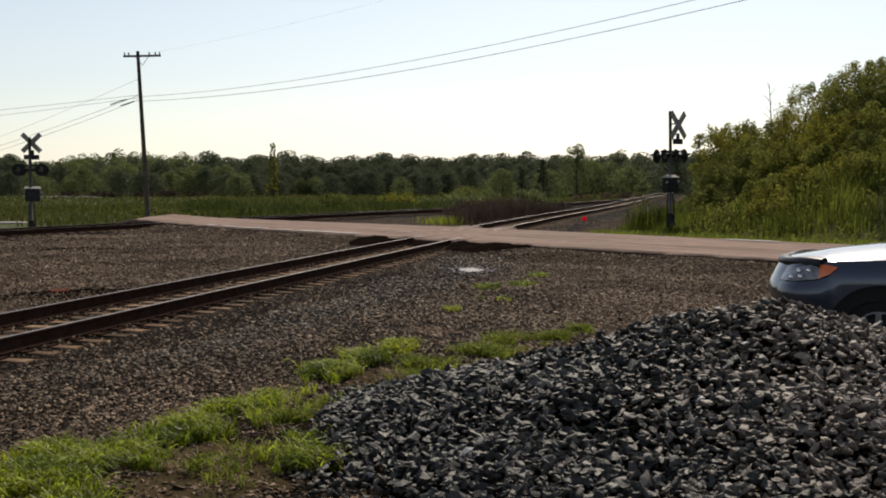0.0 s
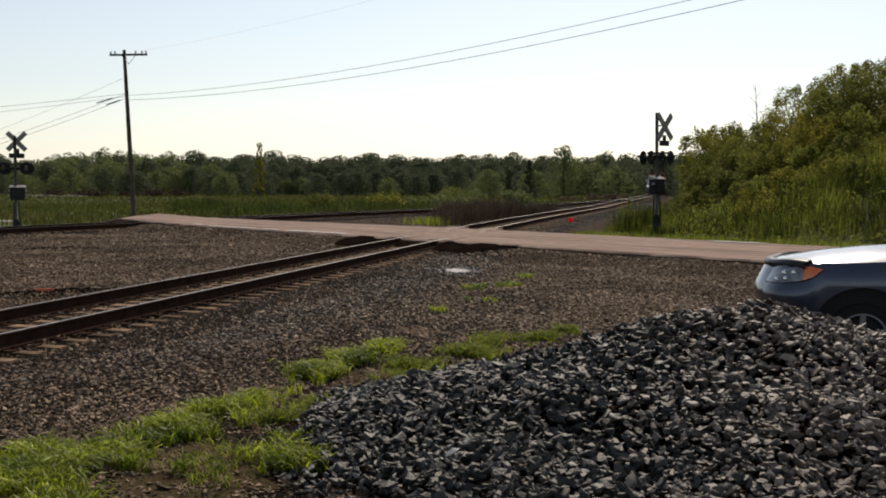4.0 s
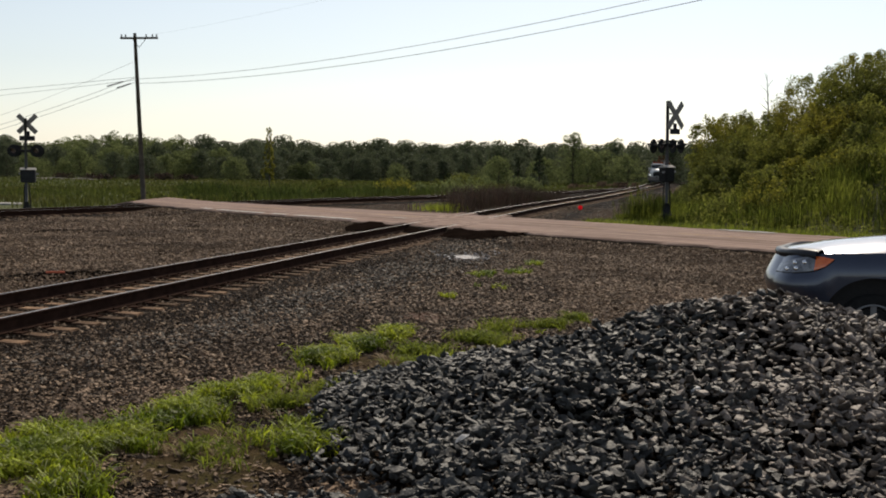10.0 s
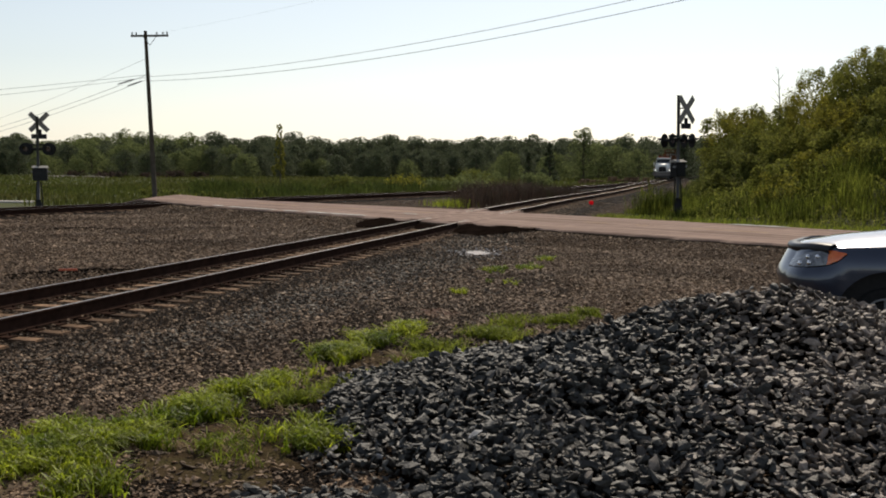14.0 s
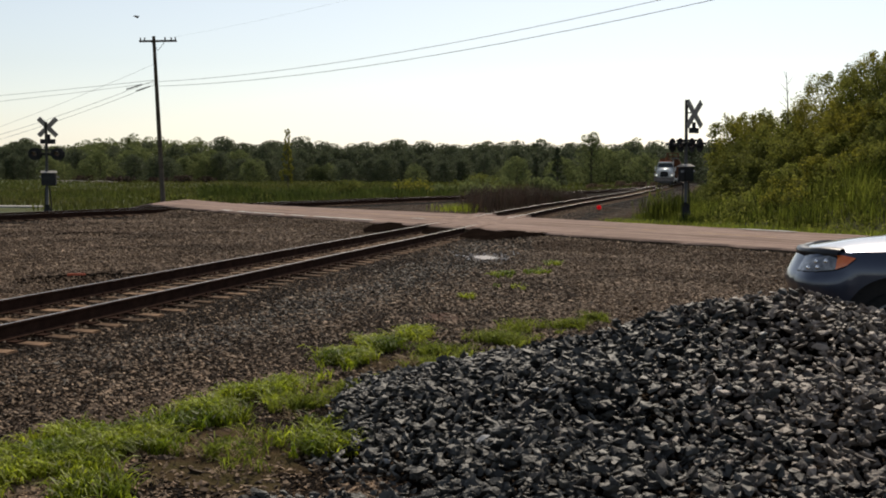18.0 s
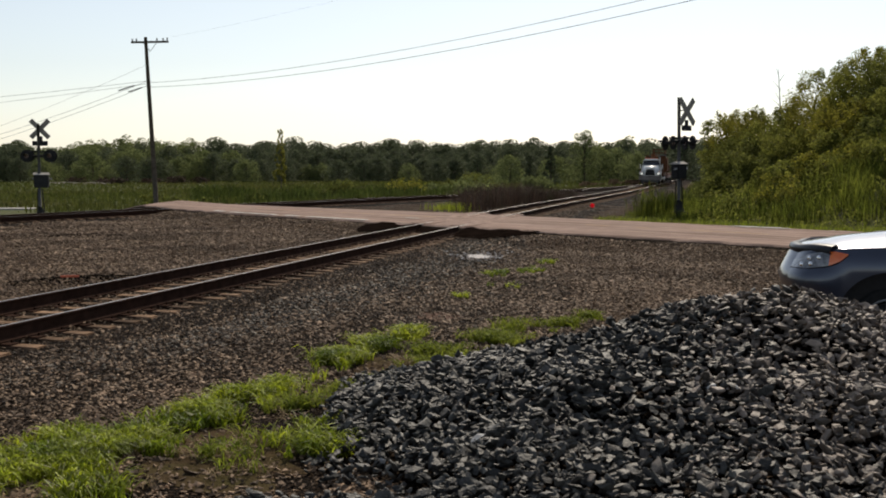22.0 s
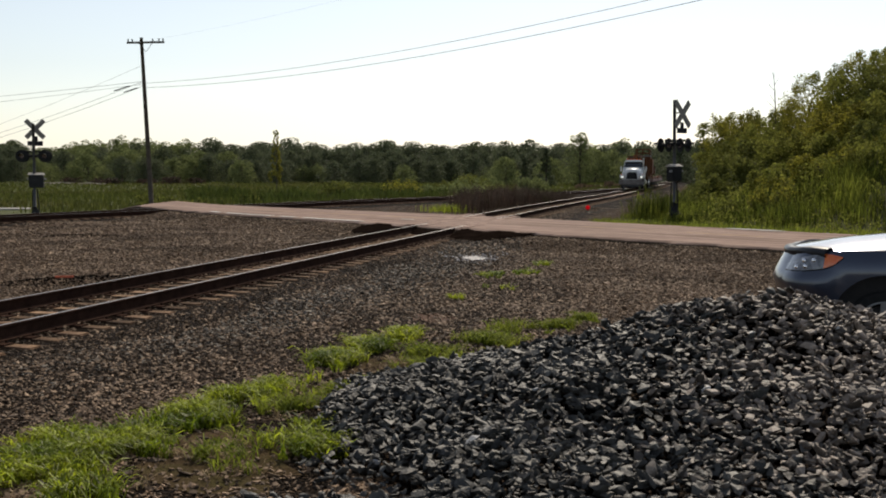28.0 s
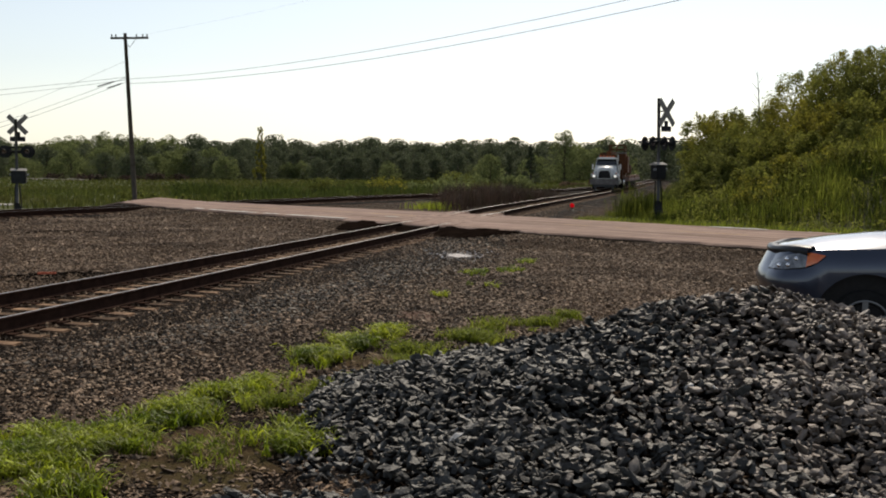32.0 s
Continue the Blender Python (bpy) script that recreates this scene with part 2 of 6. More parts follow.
DIRT = mat("bare dirt", [(0.034, 0.024, 0.012), (0.088, 0.060, 0.034)], 6, 0.95, spec=0.02, bump=1.0, bump_scale=30, dist=0.03, second=((0.045, 0.040, 0.014), 1.5, 0.5, 0.7))
BARK = mat("bark", [(0.04, 0.033, 0.026), (0.09, 0.075, 0.06)], 4, 0.95, bump=0.6)
SOIL = mat("bank soil", [(0.02, 0.022, 0.008), (0.04, 0.042, 0.014)], 0.6, 0.95, bump=0.8, bump_scale=4, dist=0.1)
WEED_DARK = mat("rank weed", [(0.034, 0.050, 0.012), (0.085, 0.105, 0.024)], 0.3, 0.7, per="island", transl=0.4, spec=0.03)


# ---- mesh helpers ----
class Form:
    """Collects vertices and faces of one mesh."""

    def __init__(self):
        self.v, self.f = [], []

    def add(self, verts, faces, m=None):
        k = len(self.v)
        self.v += [tuple(m @ Vector(p)) if m is not None else tuple(p) for p in verts]
        self.f += [tuple(k + i for i in q) for q in faces]
        return self

    def box(self, lo, hi, m=None, bevel=0.0):
        x0, y0, z0 = lo
        x1, y1, z1 = hi
        if bevel <= 0:
            return self.add([(x0, y0, z0), (x1, y0, z0), (x1, y1, z0), (x0, y1, z0), (x0, y0, z1), (x1, y0, z1), (x1, y1, z1), (x0, y1, z1)],
                            [(0, 3, 2, 1), (4, 5, 6, 7), (0, 1, 5, 4), (1, 2, 6, 5), (2, 3, 7, 6), (3, 0, 4, 7)], m)
        bm = bmesh.new()
        bmesh.ops.create_cube(bm, size=1.0, matrix=Matrix.Translation(((x0 + x1) / 2, (y0 + y1) / 2, (z0 + z1) / 2)) @ Matrix.Diagonal((x1 - x0, y1 - y0, z1 - z0, 1)))
        bmesh.ops.bevel(bm, geom=bm.edges[:], offset=bevel, segments=2, affect="EDGES", clamp_overlap=True)
        return self.take(bm, m)

    def take(self, bm, m=None):
        bm.verts.index_update()
        self.add([p.co for p in bm.verts], [[p.index for p in q.verts] for q in bm.faces], m)
        bm.free()
        return self

    def tube(self, pts, radii, sides=8, cap=True, m=None):
        """A round bar along pts with a radius at each."""
        pts = [Vector(p) for p in pts]
        if not hasattr(radii, "__len__"):
            radii = [radii] * len(pts)
        vs, fs = [], []
        for i, p in enumerate(pts):
            d = (pts[min(i + 1, len(pts) - 1)] - pts[max(i - 1, 0)]).normalized()
            a = d.cross(Vector((0, 0, 1)) if abs(d.z) < 0.9 else Vector((1, 0, 0))).normalized()
            b = d.cross(a)
            for k in range(sides):
                w = 2 * math.pi * k / sides
                vs.append(p + (a * math.cos(w) + b * math.sin(w)) * radii[i])
        for i in range(len(pts) - 1):
            for k in range(sides):
                k2 = (k + 1) % sides
                fs.append((i * sides + k, i * sides + k2, (i + 1) * sides + k2, (i + 1) * sides + k))
        if cap:
            fs.append(tuple(range(sides)))
            fs.append(tuple((len(pts) - 1) * sides + k for k in reversed(range(sides))))
        return self.add(vs, fs, m)

    def sweep(self, profile, path, closed=True):
        """A profile of (across, up) swept along path points (x, y, z), level."""
        path = [Vector(p) for p in path]
        n, vs, fs = len(profile), [], []
        for i, p in enumerate(path):
            d = path[min(i + 1, len(path) - 1)] - path[max(i - 1, 0)]
            d.z = 0
            d.normalize()
            a = Vector((d.y, -d.x, 0))
            for o, u in profile:
                vs.append(p + a * o + Vector((0, 0, u)))
        for i in range(len(path) - 1):
            for k in range(n if closed else n - 1):
                k2 = (k + 1) % n
                fs.append((i * n + k, i * n + k2, (i + 1) * n + k2, (i + 1) * n + k))
        if closed:
            fs += [tuple(reversed(range(n))), tuple((len(path) - 1) * n + k for k in range(n))]
        return self.add(vs, fs)

    def mesh(self, name, material, smooth=False):
        me = bpy.data.meshes.new(name)
        me.from_pydata(self.v, [], self.f)
        for mm in (material if isinstance(material, list) else [material]):
            me.materials.append(mm)
        if smooth:
            me.shade_smooth()
        else:
            me.shade_flat()
        return me


def part(name, form, material, parent, label="", smooth=False, m=None):
    ob = new(name, form if isinstance(form, bpy.types.Mesh) else form.mesh(name, material, smooth))
    ob.parent = parent
    if m is not None:
        ob.matrix_basis = m
    if label:
        tagged(ob, label)
    return ob


def thing(name, label, category, m=None, group="", kind="", data=None):
    ob = new(name, data)
    if m is not None:
        ob.matrix_basis = m
    return tagged(ob, label, category, group, kind)


rng = np.random.default_rng(7)

# ---- the plan ----
TH = 0.25285                       # the main track's heading, turned right from straight ahead
U, N = Vector((math.sin(TH), math.cos(TH), 0)), Vector((-math.cos(TH), math.sin(TH), 0))
TRACK_D = 9.071                    # from the eye to the main track's centre line


def trk(s, off=0.0, z=0.0):
    """A place s metres along the main track, off metres to its right."""
    p = N * (TRACK_D - off) + U * s
    return Vector((p.x, p.y, z))


SIDE = np.polyfit([30, 41.7, 48.3, 55.65, 62.3, 76.6, 104, 132], [-23.2, -16.5, -12.6, -9.0, -5.5, 1.75, 14.2, 25.0], 3)


def side_x(y):
    return float(np.polyval(SIDE, y))


NEAR_EDGE = [(30, 1.9), (8.04, 25.8), (0.28, 34.0), (-8.5, 43.2), (-12.3, 48.3), (-15.0, 52.6), (-17.5, 56.5)]
FAR_EDGE = [(37, 5.2), (11.56, 31.9), (0.36, 43.9), (-7.3, 50.3), (-10.8, 53.6), (-13.2, 57.2), (-15.0, 60.0)]


def raw(name, verts, faces, material):
    """A mesh from arrays; all faces have the same number of corners."""
    verts, faces = np.asarray(verts, dtype=np.float32), np.asarray(faces, dtype=np.int32)
    me = bpy.data.meshes.new(name)
    k = faces.shape[1]
    me.vertices.add(len(verts))
    me.vertices.foreach_set("co", verts.ravel())
    me.loops.add(faces.size)
    me.loops.foreach_set("vertex_index", faces.ravel())
    me.polygons.add(len(faces))
    me.polygons.foreach_set("loop_start", np.arange(0, faces.size, k, dtype=np.int32))
    me.update(calc_edges=True)
    me.materials.append(material)
    me.shade_flat()
    return me


def turns(n, tilt=math.pi):
    """Random rotation matrices, tilted at most tilt from upright."""
    a, b, c = rng.uniform(0, 2 * math.pi, n), rng.uniform(-tilt, tilt, n), rng.uniform(0, 2 * math.pi, n)
    ca, sa, cb, sb, cc, sc = np.cos(a), np.sin(a), np.cos(b), np.sin(b), np.cos(c), np.sin(c)
    o, i = np.zeros(n), np.ones(n)
    rz = lambda q, w: np.stack([np.stack([q, -w, o], 1), np.stack([w, q, o], 1), np.stack([o, o, i], 1)], 1)
    rx = np.stack([np.stack([i, o, o], 1), np.stack([o, cb, -sb], 1), np.stack([o, sb, cb], 1)], 1)
    return rz(ca, sa) @ rx @ rz(cc, sc)


def rock_shapes(count, corners):
    """Angular broken stones about one metre across: hulls of a few points, padded to one size."""
    out = []
    for _ in range(count):
        p = rng.normal(size=(corners, 3))
        p /= np.linalg.norm(p, axis=1)[:, None]
        p = p * rng.uniform(0.4, 0.6, (corners, 1)) * np.array([1.25, 0.85, rng.uniform(0.3, 0.58)])
        bm = bmesh.new()
        for q in p:
            bm.verts.new(q)
        r = bmesh.ops.convex_hull(bm, input=bm.verts[:])
        bmesh.ops.delete(bm, geom=[g for g in set(r["geom_interior"] + r["geom_unused"]) if isinstance(g, bmesh.types.BMVert)], context="VERTS")
        bm.verts.index_update()
        out.append((np.array([q.co[:] for q in bm.verts]), np.array([[q.index for q in f.verts] for f in bm.faces])))
        bm.free()
    return out


ROCKS = rock_shapes(12, 13)
GRIT = rock_shapes(9, 6)


def scatter(name, places, sizes, material, tilt=0.6, shapes=GRIT):
    places, sizes = np.asarray(places), np.asarray(sizes)
    pick = rng.integers(0, len(shapes), len(places))
    vs, fs, k = [], [], 0
    for r, (rv_, rf_) in enumerate(shapes):
        w = np.flatnonzero(pick == r)
        v = rv_[None] * sizes[w][:, None, None] * rng.uniform(0.75, 1.3, (len(w), 1, 3))
        v = np.einsum("nij,nkj->nki", turns(len(w), tilt), v) + places[w][:, None, :]
        fs.append((rf_[None] + (np.arange(len(w)) * len(rv_))[:, None, None]).reshape(-1, 3) + k)
        vs.append(v.reshape(-1, 3))
        k += len(w) * len(rv_)
    return raw(name, np.concatenate(vs), np.concatenate(fs), material)


def leaves(centres, size, aspect=0.55, droop=math.pi):
    """Diamond leaves at the centres: vertices and faces."""
    n = len(centres)
    s = np.asarray(size) * rng.uniform(0.6, 1.35, n)
    q = np.array([(-0.5, 0, 0), (0, -0.5 * aspect, 0.08), (0.5, 0, 0), (0, 0.5 * aspect, 0.08)])
    v = q[None] * s[:, None, None]
    v = np.einsum("nij,nkj->nki", turns(n, droop), v) + np.asarray(centres)[:, None, :]
    return v.reshape(-1, 3), np.arange(4 * n).reshape(-1, 4)


def puffs(blobs, per, shell=0.45):
    """Points in and on a set of blobs (x, y, z, rx, ry, rz)."""
    out = []
    for b in blobs:
        d = rng.normal(size=(per, 3))
        d /= np.linalg.norm(d, axis=1)[:, None]
        r = shell + (1.08 - shell) * rng.random(per) ** 0.5
        out.append(np.array(b[:3]) + d * r[:, None] * np.array(b[3:]))
    return np.concatenate(out)


def blades(feet, height, width, lean=0.35):
    """Grass blades as bent strips of two faces."""
    n = len(feet)
    h = np.asarray(height) * rng.uniform(0.55, 1.25, n)
    a = rng.uniform(0, 2 * math.pi, n)
    l = rng.uniform(0.1, 1.0, n) * lean * h
    side = np.stack([-np.sin(a), np.cos(a), 0 * a], 1) * (np.asarray(width) * rng.uniform(0.7, 1.3, n))[:, None] * 0.5
    out = np.stack([np.cos(a), np.sin(a), 0 * a], 1)
    up = np.array([0, 0, 1.0])
    feet = np.asarray(feet)
    mid = feet + out * (l * 0.35)[:, None] + up * (h * 0.6)[:, None]
    tip = feet + out * l[:, None] + up * h[:, None]
    v = np.stack([feet - side, feet + side, mid + side * 0.8, mid - side * 0.8, tip], 1).reshape(-1, 3)
    k = (np.arange(n) * 5)[:, None]
    f = np.concatenate([k + [0, 1, 2], k + [0, 2, 3], k + [3, 2, 4]])
    return v, f


def arched(feet, height, width, lean):
    """Lax grass blades that arch over and hang at the tip."""
    n = len(feet)
    h = np.asarray(height) * rng.uniform(0.35, 1.3, n)
    a = rng.uniform(0, 2 * math.pi, n)
    l = rng.uniform(0.25, 1.0, n) * lean * h
    tw = a + rng.uniform(-0.7, 0.7, n)
    side = np.stack([-np.sin(tw), np.cos(tw), rng.uniform(-0.5, 0.5, n)], 1) * (np.asarray(width) * rng.uniform(0.6, 1.4, n))[:, None] * 0.5
    out = np.stack([np.cos(a), np.sin(a), 0 * a], 1)
    up = np.array([0, 0, 1.0])
    feet = np.asarray(feet)
    drop = rng.uniform(0.35, 1.05, n)
    p1 = feet + out * (l * 0.28)[:, None] + up * (h * 0.7)[:, None]
    p2 = feet + out * (l * 0.7)[:, None] + up * h[:, None]
    p3 = feet + out * l[:, None] * 1.15 + up * (h * drop)[:, None]
    v = np.stack([feet - side * 0.6, feet + side * 0.6, p1 + side, p1 - side, p2 + side * 0.8, p2 - side * 0.8, p3], 1).reshape(-1, 3)
    k = (np.arange(n) * 7)[:, None]
    return v, np.concatenate([k + [0, 1, 2], k + [0, 2, 3], k + [3, 2, 4], k + [3, 4, 5], k + [5, 4, 6]])


def smooth01(t):
    t = np.clip(t, 0, 1)
    return t * t * (3 - 2 * t)


# ---- ground ----
def right_off(x, y):
    """How far right of the main track's centre line a place lies."""
    return TRACK_D - (N.x * x + N.y * y)


def beyond_road(x, y):
    """How far a place lies beyond the road's far edge."""
    e = np.array(FAR_EDGE)[::-1]
    return (y - np.interp(x, e[:, 0], e[:, 1])) * 0.7


def height(x, y):
    """The ground without its bank."""
    x, y = np.asarray(x, float), np.asarray(y, float)
    z = -0.27 - 0.24 * smooth01((y - 47) / 48) + 0.03 * np.sin(x * 0.9 + 1.3 * np.sin(y * 0.31)) * np.sin(y * 0.7)
    ne, fe = np.array(NEAR_EDGE)[::-1], np.array(FAR_EDGE)[::-1]
    q = np.maximum((np.interp(x, ne[:, 0], ne[:, 1]) - y) * 0.72, (y - np.interp(x, fe[:, 0], fe[:, 1])) * 0.72)
    z = z + 0.185 * (1 - smooth01(q / 2.6)) * smooth01((np.abs(right_off(x, y)) - 1.6) / 1.2) * smooth01((x + 15) / 3)
    sx = np.polyval(SIDE, np.clip(y, 10, 135))
    out = np.clip(sx - 3 - x, 0, None)
    z = z - 0.5 * smooth01(out / 8) - 1.3 * smooth01((out - 8) / 90) * smooth01((y - 60) / 120)
    far = smooth01((y - 140) / 130)
    return z * (1 - far) + far * -2.0


def bank_height(x, y):
    o, q = right_off(x, y), beyond_road(x, y)
    rise = smooth01((o - 6.5) / 9.0) * smooth01((q - 1.0) / 13.0)
    return rise * (1.1 + 1.7 * smooth01((o - 9.5) / 8.0)) * (1 - 0.8 * smooth01((y - 75) / 40))


def land(x, y):
    return height(x, y) + bank_height(x, y)


gx = np.unique(np.concatenate([np.arange(-40, 42, 0.6), np.linspace(-900, -40, 26), np.linspace(42, 900, 26)]))
gy = np.unique(np.concatenate([np.arange(-4, 90, 0.6), np.linspace(-120, -4, 12), np.linspace(90, 280, 60), np.linspace(280, 1800, 12)]))
GX, GY = np.meshgrid(gx, gy)
GZ = land(GX, GY)
nx, ny = len(gx), len(gy)
idx = np.arange(nx * ny).reshape(ny, nx)
quads = np.stack([idx[:-1, :-1], idx[:-1, 1:], idx[1:, 1:], idx[1:, :-1]], -1).reshape(-1, 4)
gm = raw("ground", np.stack([GX, GY, GZ], -1).reshape(-1, 3), quads, GRAVEL)
gm.materials.append(FIELD)
gm.materials.append(SOIL)
gm.materials.append(GRAVEL_TAN)
cx, cy = (GX[:-1, :-1] + GX[1:, 1:]).ravel() / 2, (GY[:-1, :-1] + GY[1:, 1:]).ravel() / 2
sx = np.polyval(SIDE, np.clip(cy, 10, 135))
offs = right_off(cx, cy)
slot = np.zeros(len(cx), np.int32)
slot[(offs < -2.2) | (cx > 2.0) & (cy > 12.5) & (offs > 3)] = 3
slot[(cx < sx - 2.6) | (cy > 140) & (np.abs(offs) > 4) | (cx < -60) | (cx > 34)] = 1
slot[(beyond_road(cx, cy) > 0) & (offs > 4.6) & (cy < 140)] = 2
gm.polygons.foreach_set("material_index", slot)
gm.shade_smooth()
tagged(new("ground", gm), "dusty brown gravel yard running into green field", "ground", kind="structure")


# ---- road ----
def strip(near, far, step, z):
    """Two edge lines resampled to matching points."""
    out = []
    for e in (near, far):
        e = np.array(e, float)
        d = np.concatenate([[0], np.cumsum(np.hypot(*np.diff(e, axis=0).T))])
        t = np.linspace(0, d[-1], step)
        p = np.stack([np.interp(t, d, e[:, 0]), np.interp(t, d, e[:, 1])], 1)
        out.append(p)
    return out


ra, rb = strip(NEAR_EDGE, FAR_EDGE, 150, 0)
rf = Form()
rv, rq = [], []
for i in range(len(ra)):
    wob = 0.10 * math.sin(i * 1.7) + 0.07 * math.sin(i * 4.1)
    a, b = Vector((*ra[i], 0)), Vector((*rb[i], 0))
    d = (b - a).normalized()
    a, b = a + d * wob, b - d * 0.6 * wob
    for t in (-0.35, 0.0, 0.01, 0.25, 0.5, 0.75, 0.99, 1.0, 1.35):
        p = a + (b - a) * t if 0 <= t <= 1 else (a + d * t * 1.3 if t < 0 else b + d * (t - 1) * 2)
        z = -0.33 if t in (-0.35, 1.35) else (-0.05 if t in (0.0, 1.0) else 0.015 - 0.05 * abs(t - 0.5))
        rv.append((p.x, p.y, z - 0.45 * float(smooth01((-14.3 - p.x) / 3.2))))
for i in range(len(ra) - 1):
    for k in range(8):
        rq.append((i * 9 + k, (i + 1) * 9 + k, (i + 1) * 9 + k + 1, i * 9 + k + 1))
rm = rf.add(rv, rq).mesh("road", [ASPHALT, GRAVEL])
rm.polygons.foreach_set("material_index", np.array([1 if k in (0, 7) else 0 for _ in range(len(ra) - 1) for k in range(8)], np.int32))
line = Form()
for i in range(len(ra) - 1):
    if -10.2 < ra[i][0] < -2.6 and (i * 7) % 11 > 1:
        q = []
        for j, o in ((i, 0.06), (i, 0.34), (i + 1, 0.34), (i + 1, 0.06)):
            a, b = Vector((*ra[j], 0)), Vector((*rb[j], 0))
            p = a + (b - a).normalized() * (o + 0.12)
            q.append((p.x, p.y, 0.014))
        line.add(q, [(0, 3, 2, 1)])
tagged(new("edge_line", line.mesh("edge_line", mat("worn road paint", [(0.28, 0.25, 0.22), (0.78, 0.75, 0.71)], 4, 0.8))), "worn broken white line along the road edge", "road marking", kind="structure")
tagged(new("road", rm), "worn pale grey asphalt road over the railway crossing", "road", kind="structure")

f_ = Form().box((-5.4, -0.8, 0.0), (5.4, 0.8, 0.08), bevel=0.02)
tagged(new("footpath", f_.mesh("footpath", CONCRETE)), "pale concrete strip beside the side track", "path", kind="structure").matrix_basis = Matrix.Translation((-31.0, 67.5, float(land(-31.0, 67.5)) + 0.02)) @ pose(0, 0, 0, 0, 0, 2)

centre = Form()
for i in range(len(ra) - 1):
    if -10.0 < ra[i][0] < 6.0 and abs(ra[i][0] + 0.2) > 2.0 and noise.noise(Vector((i * 0.31, 0.0, 2.0))) > -0.12:
        q = []
        for j, o in ((i, -0.06), (i, 0.06), (i + 1, 0.06), (i + 1, -0.06)):
            a, b = Vector((*ra[j], 0)), Vector((*rb[j], 0))
            p = (a + b) / 2 + (b - a).normalized() * o
            q.append((p.x, p.y, 0.0195 - 0.45 * float(smooth01((-14.3 - p.x) / 3.2))))
        centre.add(q, [(0, 3, 2, 1)])
tagged(new("centre_line", centre.mesh("centre_line", mat("faded yellow paint", [(0.30, 0.20, 0.12), (0.46, 0.33, 0.18)], 4, 0.9, spec=0.02))), "faded broken yellow line along the middle of the road", "road marking", kind="structure")
crumb = []
for k in range(520):
    i = int(rng.integers(2, 74))
    a, b = Vector((*ra[i], 0)), Vector((*rb[i], 0))
    p = b + (b - a).normalized() * float(rng.normal(0.10, 0.12)) + (Vector((*rb[i + 1], 0)) - b) * float(rng.random())
    crumb.append((p.x, p.y, -0.04))
tagged(new("road_crumbs", scatter("road_crumbs", crumb, rng.uniform(0.05, 0.13, len(crumb)), CONCRETE, 0.4)), "pale broken asphalt crumbs along the road edge", "rubble", kind="stuff")

# ---- railway ----
RAIL = [(-0.06, -0.19), (0.06, -0.19), (0.06, -0.178), (0.012, -0.150), (0.012, -0.045), (0.036, -0.035), (0.037, -0.008), (0.023, 0.0), (-0.023, 0.0), (-0.037, -0.008), (-0.036, -0.035), (-0.012, -0.045), (-0.012, -0.150), (-0.06, -0.178)]


def rail(name, path, parent, label):
    f = Form().sweep(RAIL, path)
    me = f.mesh(name, [RUST, RAIL_TOP])
    n = len(RAIL)
    top = np.zeros(len(me.polygons), np.int32)
    for i in range(len(path) - 1):
        top[i * n + 7] = 1
    me.polygons.foreach_set("material_index", top)
    return part(name, me, None, parent, label)


def fall(s):
    """The rails dip a little past the crossing."""
    return -0.22 * float(smooth01((s - 46) / 50))


track = thing("railway_track", "rusty steel railway track with polished rail heads on weathered ties", "railway track", kind="structure")
ss = [-60, -20] + [float(s) for s in range(0, 110, 4)] + [110, 130, 160, 200, 260, 330]
rail("rail", [trk(s, -0.7535, fall(s)) for s in ss], track, "rusty rail with bright worn top")
rail("rail", [trk(s, 0.7535, fall(s)) for s in ss], track, "rusty rail with bright worn top")
tie_me = Form().box((-1.3, -0.115, -0.17), (1.3, 0.115, 0.0), bevel=0.015).mesh("tie", TIE)
plate_me = Form().box((-0.18, -0.09, 0.0), (0.18, 0.09, 0.018)).box((-0.11, -0.07, 0.018), (-0.085, -0.045, 0.05)).box((0.085, 0.045, 0.018), (0.11, 0.07, 0.05)).mesh("tie_plate", RUST)
s = 2.0
while s < 150:
    if not 33.2 < s < 43.0:
        j = rng.uniform(-1, 1, 3)
        m = Matrix.Translation(trk(s + 0.03 * j[0], 0.05 * j[1], -0.212 + fall(s))) @ pose(0, 0, 0, 0, 0, -math.degrees(TH) + 1.2 * j[2])
        part("tie", tie_me, None, track, m=m)
        if s < 33:
            for o in (-0.7535, 0.7535):
                part("tie_plate", plate_me, None, track, m=m @ Matrix.Translation((o, 0, 0)))
    s += 0.53
tr_b = Form()
bed = [(-2.6, -0.33), (-1.75, -0.235), (1.75, -0.235), (2.6, -0.33)]
tr_b.sweep(bed, [trk(s_, 0, fall(s_)) for s_ in ss], closed=False)
tagged(new("ballast_bed", tr_b.mesh("ballast_bed", BALLAST)), "dark crushed stone ballast under the track", "ballast", kind="structure")

side = thing("siding_track", "dark rusty side track curving across the road", "railway track", kind="structure")
sy = np.arange(14, 133, 2.5)
cen = [Vector((side_x(y), y, -0.02 - 0.2 * float(smooth01((y - 57) / 40)))) for y in sy]
for o in (-0.7535, 0.7535):
    rp_ = []
    for i, c in enumerate(cen):
        d = (cen[min(i + 1, len(cen) - 1)] - cen[max(i - 1, 0)]).normalized()
        rp_.append(c + Vector((d.y, -d.x, 0)) * o)
    rail("rail", rp_, side, "rusty rail with dull top")
